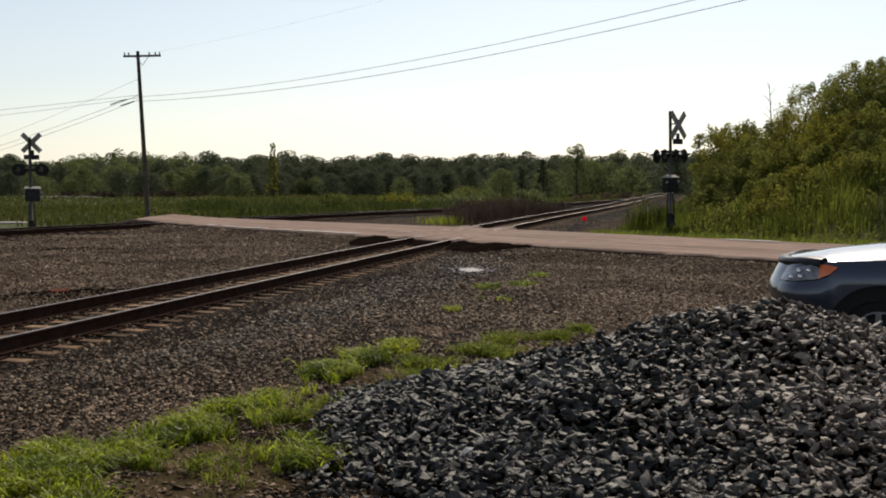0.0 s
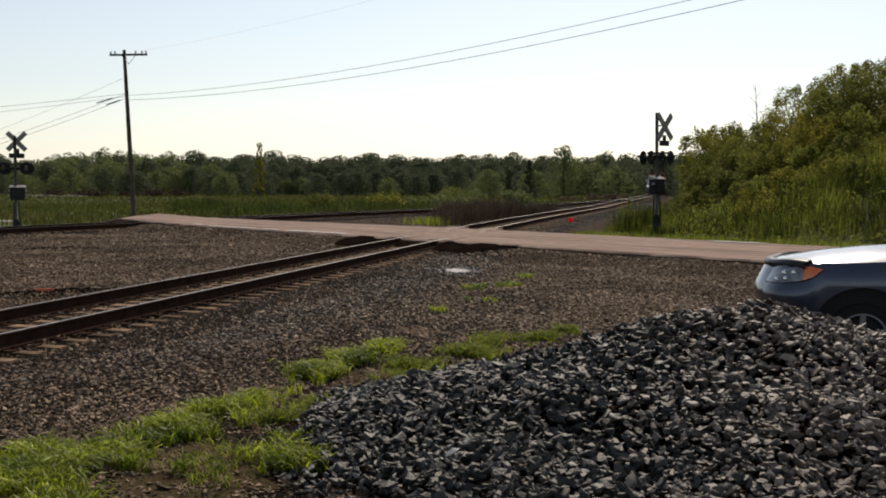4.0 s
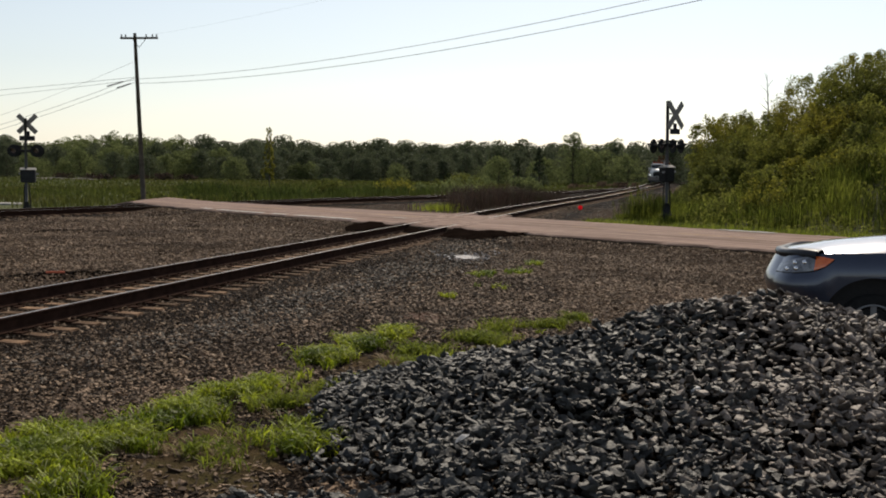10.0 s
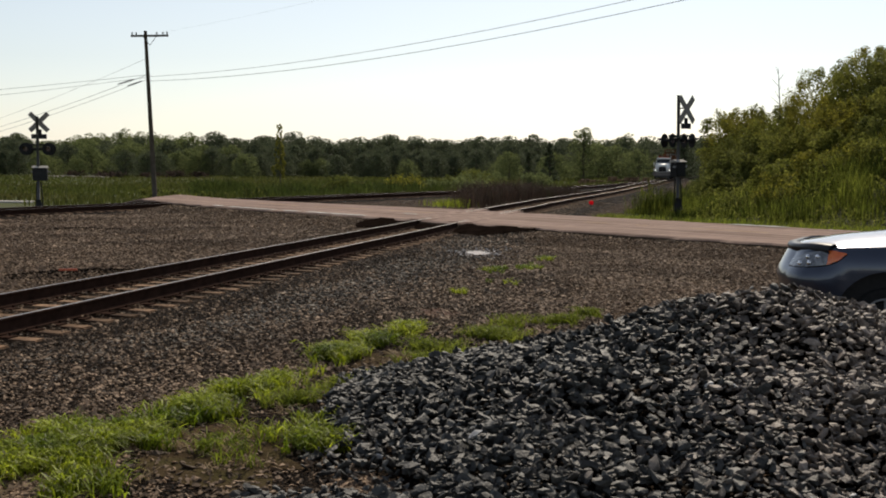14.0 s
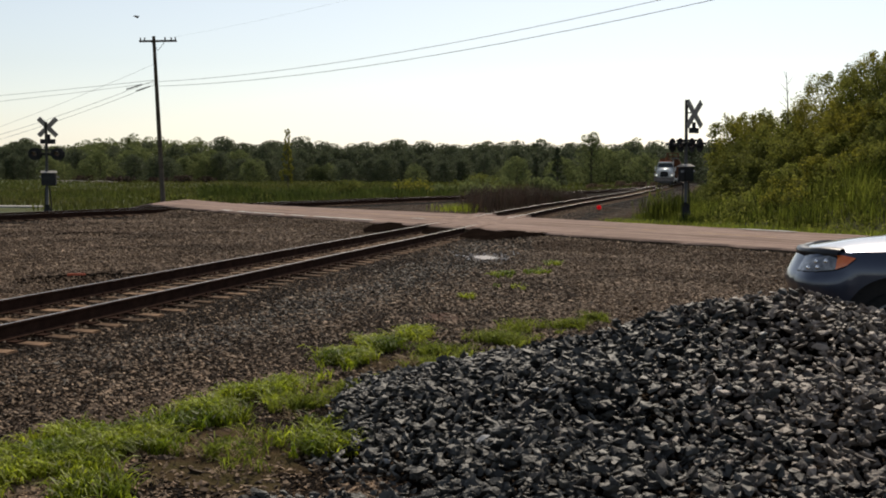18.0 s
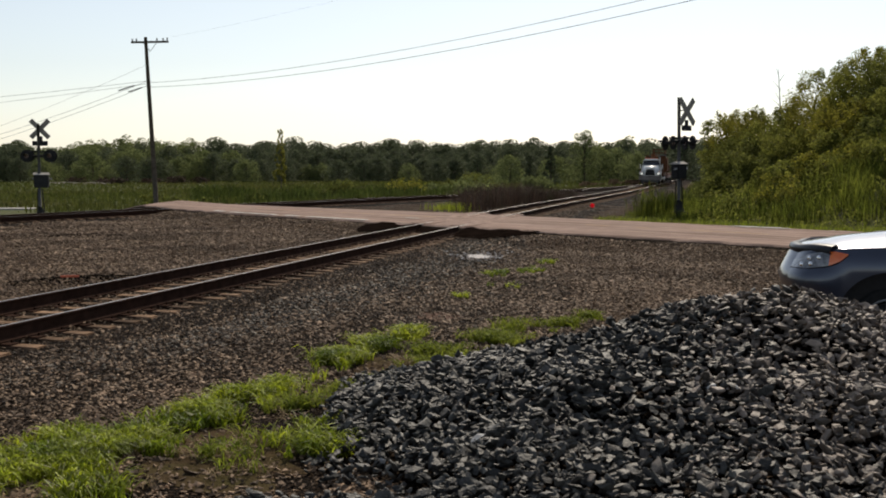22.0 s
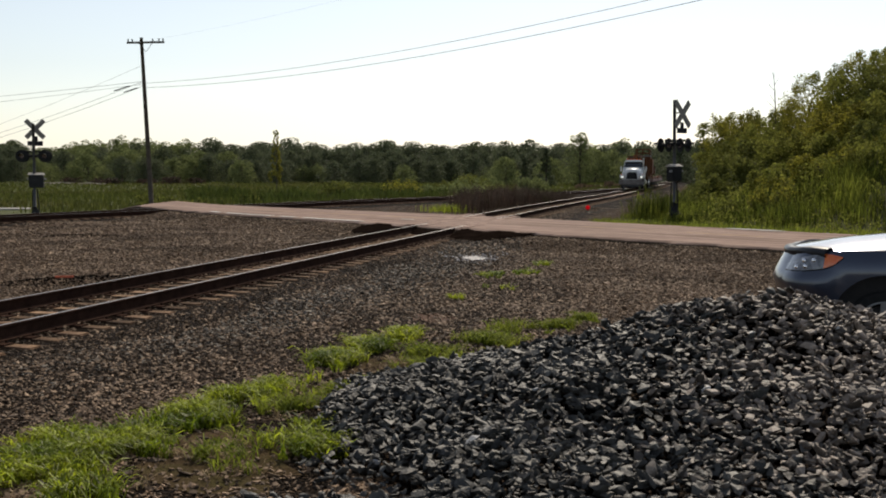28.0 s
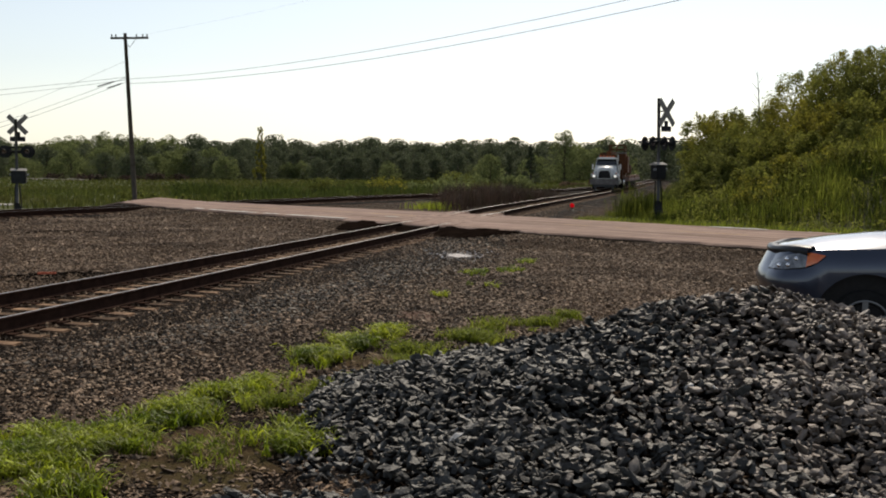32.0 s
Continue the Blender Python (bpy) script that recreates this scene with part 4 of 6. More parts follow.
def rail_truck():
    """A truck on rail wheels; it drives towards its own -y, on rails at z = 0."""
    t = thing("rail_truck", "white rail maintenance truck with rusty orange crane driving on the track", "truck")
    part("chassis", Form().box((-0.45, 0.3, 0.62), (0.45, 9.6, 0.86), bevel=0.03), TGREY, t)
    cab = Form()
    for (x0, x1) in ((-0.98, 0.98),):
        rows = [[Vector((sx_ * w, y, z)) for sx_, w, z in ((-1, 1.0, 0.95), (-1, 1.02, 1.75), (-1, 0.86, 2.72), (-1, 0.6, 2.84), (1, 0.6, 2.84), (1, 0.86, 2.72), (1, 1.02, 1.75), (1, 1.0, 0.95))] for y in (1.55, 1.95, 3.5)]
        for p in rows[0][2:6]:
            p.y += 0.42
        for p in rows[1][2:6]:
            p.y += 0.12
        cab.add(*grid(rows))
        cab.add(rows[0], [tuple(range(8))]).add(rows[-1], [tuple(reversed(range(8)))])
    part("cab", cab, TWHITE, t, "white cab")
    part("windshield", Form().add([(-0.90, 1.68, 2.16), (0.90, 1.68, 2.16), (0.80, 1.90, 2.68), (-0.80, 1.90, 2.68), (-0.90, 1.76, 2.16), (0.90, 1.76, 2.16), (0.80, 1.99, 2.68), (-0.80, 1.99, 2.68)], [(0, 1, 2, 3), (7, 6, 5, 4), (0, 4, 5, 1), (3, 2, 6, 7), (1, 5, 6, 2), (0, 3, 7, 4)]), TINT, t, "dark windshield")
    part("visor", Form().box((-0.85, 1.62, 2.66), (0.85, 1.98, 2.74), bevel=0.02), TWHITE, t, "sun visor over the windshield")
    hood = Form()
    hood.add(*grid([[Vector((-w, y, 0.95)), Vector((-w, y, z - 0.18)), Vector((-w * 0.72, y, z)), Vector((w * 0.72, y, z)), Vector((w, y, z - 0.18)), Vector((w, y, 0.95))] for y, w, z in ((0.0, 0.56, 1.80), (0.08, 0.64, 1.92), (0.8, 0.74, 2.06), (1.75, 0.86, 2.17))]))
    hood.add([(-0.56, 0, 0.95), (-0.56, 0, 1.62), (-0.40, 0, 1.80), (0.40, 0, 1.80), (0.56, 0, 1.62), (0.56, 0, 0.95)], [(5, 4, 3, 2, 1, 0)])
    part("hood", hood, TWHITE, t, "white sloping hood", True)
    gr = part("grille", Form().add([(-0.52, -0.05, 1.04), (0.52, -0.05, 1.04), (0.44, -0.05, 1.56), (0.30, -0.03, 1.68), (-0.30, -0.03, 1.68), (-0.44, -0.05, 1.56), (-0.52, 0.05, 1.04), (0.52, 0.05, 1.04), (0.44, 0.05, 1.56), (0.30, 0.05, 1.68), (-0.30, 0.05, 1.68), (-0.44, 0.05, 1.56)], [(0, 1, 2, 3, 4, 5), (11, 10, 9, 8, 7, 6), (0, 6, 7, 1), (1, 7, 8, 2), (2, 8, 9, 3), (3, 9, 10, 4), (4, 10, 11, 5), (5, 11, 6, 0)]), PLASTIC, t, "dark tapered grille")
    for k in range(5):
        part("bar", Form().box((-0.40 + 0.012 * k, -0.075, 1.12 + 0.10 * k), (0.40 - 0.012 * k, -0.052, 1.135 + 0.10 * k)), TGREY, gr)
    for s_ in (-1, 1):
        fe = Form().box((min(0.5 * s_, 1.15 * s_), 0.02, 0.92), (max(0.5 * s_, 1.15 * s_), 1.5, 1.64), bevel=0.2)
        fd_ = part("fender", fe, TWHITE, t, "white front fender", True)
        part("headlight", Form().tube([(0.88 * s_, -0.03, 1.22), (0.88 * s_, 0.06, 1.22)], [0.08, 0.11], 14), GLOW, fd_, "round bright headlight", True)
        part("marker_light", Form().box((0.98 * s_ - 0.05, -0.01, 1.42), (0.98 * s_ + 0.05, 0.05, 1.5)), AMBER, fd_)
        mi = part("door_mirror", Form().box((1.18 * s_ - 0.06, 1.75, 1.75), (1.18 * s_ + 0.06, 1.83, 2.25), bevel=0.02), CHROME, t, "tall side mirror")
        part("mirror_arm", Form().tube([(0.95 * s_, 1.85, 2.0), (1.18 * s_, 1.8, 2.0)], 0.02, 5), TGREY, mi)
        part("side_window", Form().box((0.93 * s_ - 0.02, 2.2, 1.85), (0.93 * s_ + 0.03, 3.1, 2.5), pose(0, 0, 0), 0.02), TINT, t, "dark side window")
        part("fuel_tank", Form().box((0.95 * s_ - 0.2, 2.2, 0.5), (0.95 * s_ + 0.2, 3.4, 0.98), bevel=0.1), CHROME, t, "polished tank")
        part("exhaust_stack", Form().tube([(0.8 * s_, 3.62, 0.9), (0.8 * s_, 3.62, 3.05)], 0.06, 8), CHROME, t)
        for y in (0.72, 6.6, 7.8):
            w = part("wheel", Form().tube([(0.72 * s_, y, 0.62), (1.06 * s_, y, 0.62)], 0.48, 20), RUBBER, t, "road tyre held off the rail", True)
            part("hub", Form().tube([(1.05 * s_, y, 0.62), (1.09 * s_, y, 0.62)], [0.26, 0.2], 12), CHROME, w)
    for y in (-0.15, 9.2):
        gear = part("rail_gear", Form().box((-0.85, y - 0.1, 0.35), (0.85, y + 0.1, 0.52), bevel=0.03), TGREY, t, "rail wheel axle frame")
        for s_ in (-0.7535, 0.7535):
            part("rail_wheel", Form().tube([(s_ - 0.06, y, 0.2), (s_ + 0.06, y, 0.2)], 0.2, 16).tube([(s_ - 0.085 * (1 if s_ > 0 else -1), y, 0.2), (s_ - 0.06 * (1 if s_ > 0 else -1), y, 0.2)], 0.23, 16), TGREY, gear)
    bp2 = part("bumper", Form().box((-1.18, -0.28, 0.52), (1.18, -0.06, 1.0), bevel=0.06), TBUMP, t, "wide scuffed pale bumper")
    part("bumper_step", Form().box((-1.0, -0.32, 0.34), (1.0, -0.1, 0.40)), TGREY, bp2)
    for k in range(5):
        part("roof_light", Form().tube([(-0.56 + 0.28 * k, 2.05, 2.82), (-0.56 + 0.28 * k, 2.05, 2.96)], [0.085, 0.06], 10), AMBER, t, "orange roof light", True)
    part("roof_rack", Form().box((-0.75, 2.5, 2.86), (0.75, 3.4, 3.0), bevel=0.03), TRUST, t, "rusty tools on the roof rack")
    part("top_board", Form().box((0.55, 4.2, 3.15), (1.45, 4.5, 3.32), bevel=0.02), TBUMP, t, "pale board on top of the housing")
    deck = part("deck", Form().box((-1.2, 3.6, 0.98), (1.2, 9.6, 1.12), bevel=0.02), TRUST, t, "flat deck")
    part("headboard", Form().box((-1.05, 3.72, 1.12), (1.15, 3.84, 2.45), bevel=0.02), TRUST, deck, "rusty headboard")
    for s_ in (-1, 1):
        part("side_board", Form().box((1.16 * s_ - 0.03, 3.84, 1.12), (1.16 * s_ + 0.03, 7.4, 2.05), bevel=0.015), TRUST, deck, "rusty side board")
    part("crane_post", Form().tube([(0.1, 5.0, 1.12), (0.1, 5.0, 2.5), (0.1, 5.0, 3.1)], [0.38, 0.33, 0.28], 12), TORANGE, t, "orange crane post", True)
    boom = part("boom", Form().box((-0.10, 2.4, 3.08), (0.30, 8.4, 3.36), bevel=0.03), TORANGE, t, "folded rusty orange boom")
    part("boom_arm", Form().box((-0.75, 3.4, 3.02), (-0.45, 7.6, 3.24), bevel=0.03), TRUST, boom)
    plat = part("platform_rack", Form().box((-0.05, 4.0, 3.46), (1.35, 6.0, 3.58)), TRUST, t, "small rack above the boom")
    for x, y in ((0.0, 4.05), (1.3, 4.05), (0.0, 5.95), (1.3, 5.95), (0.65, 4.05)):
        part("rack_post", Form().box((x - 0.05, y - 0.05, 3.3), (x + 0.05, y + 0.05, 3.9)), TRUST, plat)
    part("rack_rail", Form().box((-0.05, 4.0, 3.82), (1.35, 4.08, 3.93)), TRUST, plat)
    part("crane_cab", Form().box((0.45, 4.6, 1.3), (1.55, 6.9, 3.15), bevel=0.2), TORANGE, t, "rusty orange crane housing")
    part("grapple", Form().box((1.0, 7.2, 1.15), (1.6, 9.0, 2.4), bevel=0.25), TRUST, t, "rusty folded grapple")
    part("operator_seat", Form().box((0.55, 5.4, 2.3), (1.1, 6.0, 3.0), bevel=0.06), TORANGE, t, "orange crane seat shell")
    for k in range(7):
        x0 = -0.95 + 0.27 * k
        part("load_tie", Form().box((x0, 4.6, 1.13), (x0 + 0.23, 7.2, 1.36 + 0.2 * (k % 3)), bevel=0.02), TIE, t, "loaded wooden tie")
    return t


def rail_cart(k):
    t = thing("rail_cart", "low flat rail cart towed behind the truck", "rail cart", group="carts behind the truck")
    part("deck", Form().box((-1.25, 0.0, 0.66), (1.25, 7.0, 0.94), bevel=0.02), TDECK, t, "pale rusty flat deck")
    part("rail_load", Form().box((0.7, 0.2, 0.94), (1.2, 6.8, 1.2), bevel=0.03), TORANGE, t, "rusty bundle on the deck")
    part("drawbar", Form().box((-0.06, -1.2, 0.6), (0.06, 0.3, 0.7)), TGREY, t)
    for y in (1.2, 5.8):
        ax = part("axle", Form().tube([(-0.8, y, 0.3), (0.8, y, 0.3)], 0.06, 8), TGREY, t)
        part("axle_frame", Form().box((-0.6, y - 0.2, 0.3), (0.6, y + 0.2, 0.78)), TGREY, ax)
        for s_ in (-0.7535, 0.7535):
            part("rail_wheel", Form().tube([(s_ - 0.06, y, 0.3), (s_ + 0.06, y, 0.3)], 0.3, 16), TGREY, ax)
    for j in range(4):
        part("stake", Form().box((1.14, 0.6 + 1.9 * j, 0.94), (1.2, 0.68 + 1.9 * j, 1.25)), TRUST, t)
    return t


truck = rail_truck()
carts = [rail_cart(k) for k in range(2)]

# ---- bird ----
DARKBIRD = mat("dark feathers", [(0.02, 0.018, 0.016), (0.05, 0.045, 0.04)], 30, 0.8)
bird = thing("bird", "small dark bird flying across the sky", "bird")
bird.scale = (0.75, 0.75, 0.75)
part("body", Form().tube([(-0.10, 0, 0), (-0.06, 0, 0.01), (0.0, 0, 0.0), (0.07, 0, 0), (0.13, 0, 0)], [0.008, 0.026, 0.034, 0.02, 0.012], 8), DARKBIRD, bird, smooth=True)
part("beak", Form().tube([(-0.125, 0, 0), (-0.098, 0, 0.002)], [0.002, 0.008], 6), DARKBIRD, bird)
wings = []
for s_ in (-1, 1):
    wings.append(part("wing", Form().add([(-0.04, 0.02 * s_, 0.012), (0.04, 0.02 * s_, 0.012), (0.06, 0.12 * s_, 0.02), (0.02, 0.2 * s_, 0.016), (-0.045, 0.1 * s_, 0.022), (-0.04, 0.02 * s_, 0.004), (0.04, 0.02 * s_, 0.004), (0.06, 0.12 * s_, 0.014), (0.02, 0.2 * s_, 0.012), (-0.045, 0.1 * s_, 0.014)],
                                         [(0, 1, 2, 3, 4), (9, 8, 7, 6, 5), (0, 5, 6, 1), (1, 6, 7, 2), (2, 7, 8, 3), (3, 8, 9, 4), (4, 9, 5, 0)]), DARKBIRD, bird))



def at_pole(z, dx=0.0):
    """A place on the leaning pole at that height."""
    return Vector((-16.7 - (z + 0.95) * math.tan(radians(2.6)) + dx, 62.4, z))


def clamp_on(w, a, b, t0, t1):
    a, b = Vector(a), Vector(b)
    part("clamp", Form().tube([a + (b - a) * t0, a + (b - a) * t1], 0.032, 6), BLACK, w, "dark tension clamp")


wire(at_pole(6.5, 0.1), (21.0, 18.0, 9.34), 1.16, "thin grey overhead cable slung from the pole over the yard", 0.0098)
wire(at_pole(6.25, 0.1), (21.6, 18.0, 9.22), 1.27, "thin grey overhead cable slung from the pole over the yard", 0.0108)
wire(at_pole(8.95, 0.9), (22.0, 18.0, 12.2), 0.9, "very thin high overhead wire", 0.0022)
wire(at_pole(6.6), (-78, 112, 7.2), 0.6, "thin grey cable running off from the pole", 0.011)
wire(at_pole(6.45), (-78, 112, 6.0), 0.6, "thin grey cable running off from the pole", 0.010)
wire(at_pole(7.5), (-46, 84, 1.2), 0.5, "thin guy wire slanting down from the pole", 0.007)
w_ = wire(at_pole(6.6), (-48, 92, 1.8), 0.5, "service cable with a dark clamp slanting from the pole", 0.011)
clamp_on(w_, at_pole(6.6), Vector((-48, 92, 1.35)), 0.035, 0.075)
w_ = wire(at_pole(6.35), (-48, 92, 1.4), 0.5, "service cable with a dark clamp slanting from the pole", 0.011)
clamp_on(w_, at_pole(6.35), Vector((-48, 92, 0.95)), 0.015, 0.05)

# ---- crushed rock pile ----
PX = [-2.6, -1.15, -0.41, 0.32, 1.05, 1.54, 2.0, 2.76, 3.15, 3.8, 4.6, 6.0]
PZ = [-0.26, -0.22, 0.03, 0.22, 0.39, 0.51, 0.64, 0.80, 0.78, 0.58, 0.35, -0.2]


def pile_z(x, y):
    x, y = np.asarray(x, float), np.asarray(y, float)
    r = np.interp(x, PX, PZ) + 0.25
    d = np.where(y < 9.5, (9.5 - y) / (3.4 - 1.2 * smooth01((0.6 - x) / 1.5)), (y - 9.5) / 2.0)
    prof = np.clip(1 - d, 0, 1) ** np.where(y < 9.5, 0.92 + 0.6 * smooth01((x - 1.4) / 1.8), 1.0)
    prof = np.where(prof > 0.85, 0.85 + (prof - 0.85) * 0.75, prof) / 0.9625
    lump = (0.045 + 0.04 * smooth01(np.abs(y - 9.5) / 1.5)) * np.sin(x * 2.3 + y) * np.sin(y * 2.9 - x * 0.7) + 0.03 * np.sin(x * 5.1) * np.sin(y * 4.3)
    return -0.25 + r * prof + lump * smooth01(r * prof / 0.3)


pile = thing("rock_pile", "heap of dark grey angular crushed rock", "rock pile")
hx, hy = np.arange(-2.6, 6.01, 0.1), np.arange(6.0, 11.6, 0.1)
HX, HY = np.meshgrid(hx, hy)
hi = np.arange(HX.size).reshape(HX.shape)
hq = np.stack([hi[:-1, :-1], hi[:-1, 1:], hi[1:, 1:], hi[1:, :-1]], -1).reshape(-1, 4)
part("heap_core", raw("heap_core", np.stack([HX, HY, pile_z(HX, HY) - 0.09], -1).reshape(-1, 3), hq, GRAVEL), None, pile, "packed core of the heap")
n = 23000
px, py = rng.uniform(-2.2, 5.6, n), rng.uniform(6.0, 11.2, n)
pz = pile_z(px, py)
keep = pz > -0.22 + 0.05 * rng.random(n)
keep |= (pz > -0.25) & (rng.random(n) < 0.25) & (py < 9.5) & (px > -1.1)
keep |= (py < 7.05 + 0.1 * px) & (px > -1.55) & (rng.random(n) < smooth01((px + 1.75) / 0.6))
px, py, pz = px[keep], py[keep], pz[keep]
sz = 0.048 + 0.072 * rng.random(len(px)) ** 2.2
places = np.stack([px, py, pz + 0.022 * rng.normal(size=len(px))], 1)
near_ = (py < 8.3) & (px > 0.4) & (px < 2.9)
cand = np.flatnonzero(near_)[:300]
rest = np.setdiff1d(np.arange(len(px)), cand)
# the share of brown stone also paints light: brighter on crest and lower right
brown_lit = 1 / (1 + np.exp(-(px[rest] - 2.0 - 0.5 * (py[rest] - 7.6) + 0.5 * np.sin(py[rest] * 1.7)) * 2.4)) > rng.random(len(rest)) * 0.8 + 0.15 - 0.45 * smooth01((pz[rest] - 0.38) / 0.3)
for sel, mt, lb in ((~brown_lit, ROCK, "loose blue grey broken rock with the heap's shade in its colour"), (brown_lit, ROCKB, "loose brownish broken rock, brightened where the heap is sunlit")):
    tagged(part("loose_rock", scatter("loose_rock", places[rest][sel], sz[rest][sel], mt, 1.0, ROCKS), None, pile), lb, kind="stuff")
# pale stones added to stand in for bright glints on the heap
pick_ = rng.choice(len(rest), 26, replace=False)
tagged(part("pale_rock", scatter("pale_rock", places[rest][pick_] + np.array([0, 0, 0.025]), rng.uniform(0.05, 0.09, 26), GLINT_ROCK, 1.0, ROCKS), None, pile), "few pale stones standing in for glints on the dark rock", kind="stuff")
stone_meshes = [raw("stone", v, f, ROCKP) for v, f in ROCKS]
for i in cand:
    m = Matrix.Translation(places[i]) @ Euler(rng.uniform(-1.0, 1.0, 2).tolist() + [rng.uniform(0, 6.28)]).to_matrix().to_4x4() @ Matrix.Diagonal((sz[i], sz[i], sz[i], 1))
    part("stone", stone_meshes[i % len(stone_meshes)], None, pile, m=m)

# ---- loose gravel on the yard and the ballast ----
n = 205000
gd = 6.5 + 46 * rng.random(n) ** 1.9
ga = np.radians(rng.uniform(-25, 25, n))
qx, qy = gd * np.sin(ga), gd * np.cos(ga)
ne = np.array(NEAR_EDGE)[::-1]
ok = (qy < np.interp(qx, ne[:, 0], ne[:, 1]) - 0.25) & (np.abs(right_off(qx, qy)) > 1.45) & (qx > np.polyval(SIDE, np.clip(qy, 10, 135)) + 1.4)
thin = np.array([noise.noise(Vector((p * 0.35, q * 0.22, 7.0))) for p, q in zip(qx, qy)])
ok &= rng.random(n) > smooth01((thin - 0.1) / 0.35) * 0.4
ok &= (rng.random(n) < 0.13) | ~((np.abs(qx + 1.55) < 0.75) & (qy < 9.9))
ok &= (rng.random(n) < 0.35) | ~((np.abs(qx + 0.5) < 0.6) & (np.abs(qy - 11.7) < 1.5))
ok &= pile_z(qx, qy) < -0.21
qx, qy = qx[ok], qy[ok]
gs = rng.uniform(0.032, 0.066, len(qx)) * (1 + np.clip(np.hypot(qx, qy) - 25, 0, 40) / 40) * np.where(rng.random(len(qx)) < 0.04, 1.7, 1.0) * (1 + 0.35 * smooth01((np.hypot(qx, qy) - 10) / 12))
side_of = right_off(qx, qy)
dusty = rng.random(len(qx)) < np.where(side_of < 0, 0.92, 0.9 * smooth01((qx + 0.3) / 3.0) * smooth01((qy - 11.5) / 6) + 0.15)
# blue grey ballast has rolled down along the near side of the track, most of it towards the crossing
grey = ~dusty & (rng.random(len(qx)) < 0.8 * (side_of > 0) * (1 - smooth01((side_of - 1.6 - 0.055 * qy) / 1.7)) * smooth01((qy - 9) / 7))
for sel, mt, lb in ((~dusty & ~grey, STONE, "loose brown gravel over the yard"), (dusty, STONE_TAN, "loose dusty tan gravel over the yard"), (grey, STONE_GREY, "blue grey ballast spilled along the track")):
    tagged(new("loose_gravel", scatter("loose_gravel", np.stack([qx, qy, height(qx, qy) + 0.008], 1)[sel], gs[sel], mt, 0.6)), lb, "gravel", kind="stuff")
n = 64000
bs, bo = 3 + 57 * rng.random(n) ** 1.35, rng.uniform(-2.9, 2.9, n)
ok = ~((bs > 33) & (bs < 43.5)) & ~((np.abs(bo) > 0.69) & (np.abs(bo) < 0.82))
over = np.abs(((bs - 2.0) / 0.53 + 0.5) % 1.0 - 0.5) < 0.22
ok &= ~(over & (np.abs(bo) < 1.32)) | (rng.random(n) < 0.16)
bs, bo, over = bs[ok], bo[ok], over[ok]
bp_ = np.array([trk(a, b)[:2] for a, b in zip(bs, bo)])
bz = np.interp(np.abs(bo), [0, 0.55, 0.69, 0.82, 0.98, 1.3, 1.75, 2.6, 2.9], [-0.226, -0.224, -0.19, -0.19, -0.224, -0.226, -0.232, -0.31, -0.335]) + rng.normal(0, 0.008, len(bo)) - np.where(~over & (np.abs(bo) > 0.85) & (np.abs(bo) < 1.45), 0.014, 0.0)
tagged(new("ballast_stones", scatter("ballast_stones", np.column_stack([bp_, bz]), rng.uniform(0.04, 0.075, len(bs)), STONE, 0.9)), "loose ballast stones between the ties", "gravel", kind="stuff")

n = 15000
bs, bo = rng.uniform(43, 112, n), rng.uniform(-9, 3.8, n)
bp_ = np.array([trk(a, b)[:2] for a, b in zip(bs, bo)])
ok = (beyond_road(bp_[:, 0], bp_[:, 1]) > 0.3) & ((np.abs(bo) < 0.65) | (np.abs(bo) > 0.9))
bp_, bo = bp_[ok], bo[ok]
bz = np.maximum(height(bp_[:, 0], bp_[:, 1]), np.interp(np.abs(bo), [0, 1.75, 2.6], [-0.235, -0.235, -0.4]) + np.array([fall(q) for q in bs[ok]]))
tagged(new("far_gravel", scatter("far_gravel", np.column_stack([bp_, bz]), rng.uniform(0.05, 0.09, len(bo)), STONE_GREY)), "coarse grey brown gravel round the track beyond the road", "gravel", kind="stuff")

n = 44000
ex, ey = np.where(rng.random(n) < 0.4, rng.uniform(0.8, 8.5, n), rng.uniform(-16, -2, n)), rng.uniform(13.5, 44, n)
ok = (ey < np.interp(ex, ne[:, 0], ne[:, 1]) - 0.3) & (np.abs(ex / ey) < 0.45) & (ex > np.polyval(SIDE, np.clip(ey, 10, 135)) + 1.6)
ok &= np.where(ex > 0.5, (right_off(ex, ey) > 3) & (ey < 27), right_off(ex, ey) < -1.7)
ex, ey = ex[ok], ey[ok]
tagged(new("loose_gravel", scatter("loose_gravel", np.stack([ex, ey, height(ex, ey) + 0.01], 1), rng.uniform(0.03, 0.06, len(ex)) * (1 + np.clip(ey - 25, 0, 40) / 40), STONE_TAN, 0.9)), "loose dusty tan gravel over the yard", "gravel", kind="stuff")
for cx_, cy_, rx_, ry_, n in ((-6.7, 20.1, 1.5, 0.7, 520), (-11.0, 33.2, 1.2, 0.6, 160)):
    a_, r_ = rng.uniform(0, 6.28, n), np.sqrt(rng.random(n))
    ex, ey = cx_ + rx_ * r_ * np.cos(a_) + 0.25 * ry_ * r_ * np.sin(a_), cy_ + ry_ * r_ * np.sin(a_)
    tagged(new("dark_gravel", scatter("dark_gravel", np.stack([ex, ey, height(ex, ey) + 0.02 + 0.09 * (1 - r_ ** 2)], 1), rng.uniform(0.04, 0.085, n), BALLAST, 0.9)), "low patch of dark spilled ballast beside the track", "gravel", kind="stuff")

n = 9000
ax, ay = rng.uniform(-7, 7, n), rng.uniform(-7, 6.8, n)
ok = np.abs(right_off(ax, ay)) > 2.7
ax, ay = ax[ok], ay[ok]
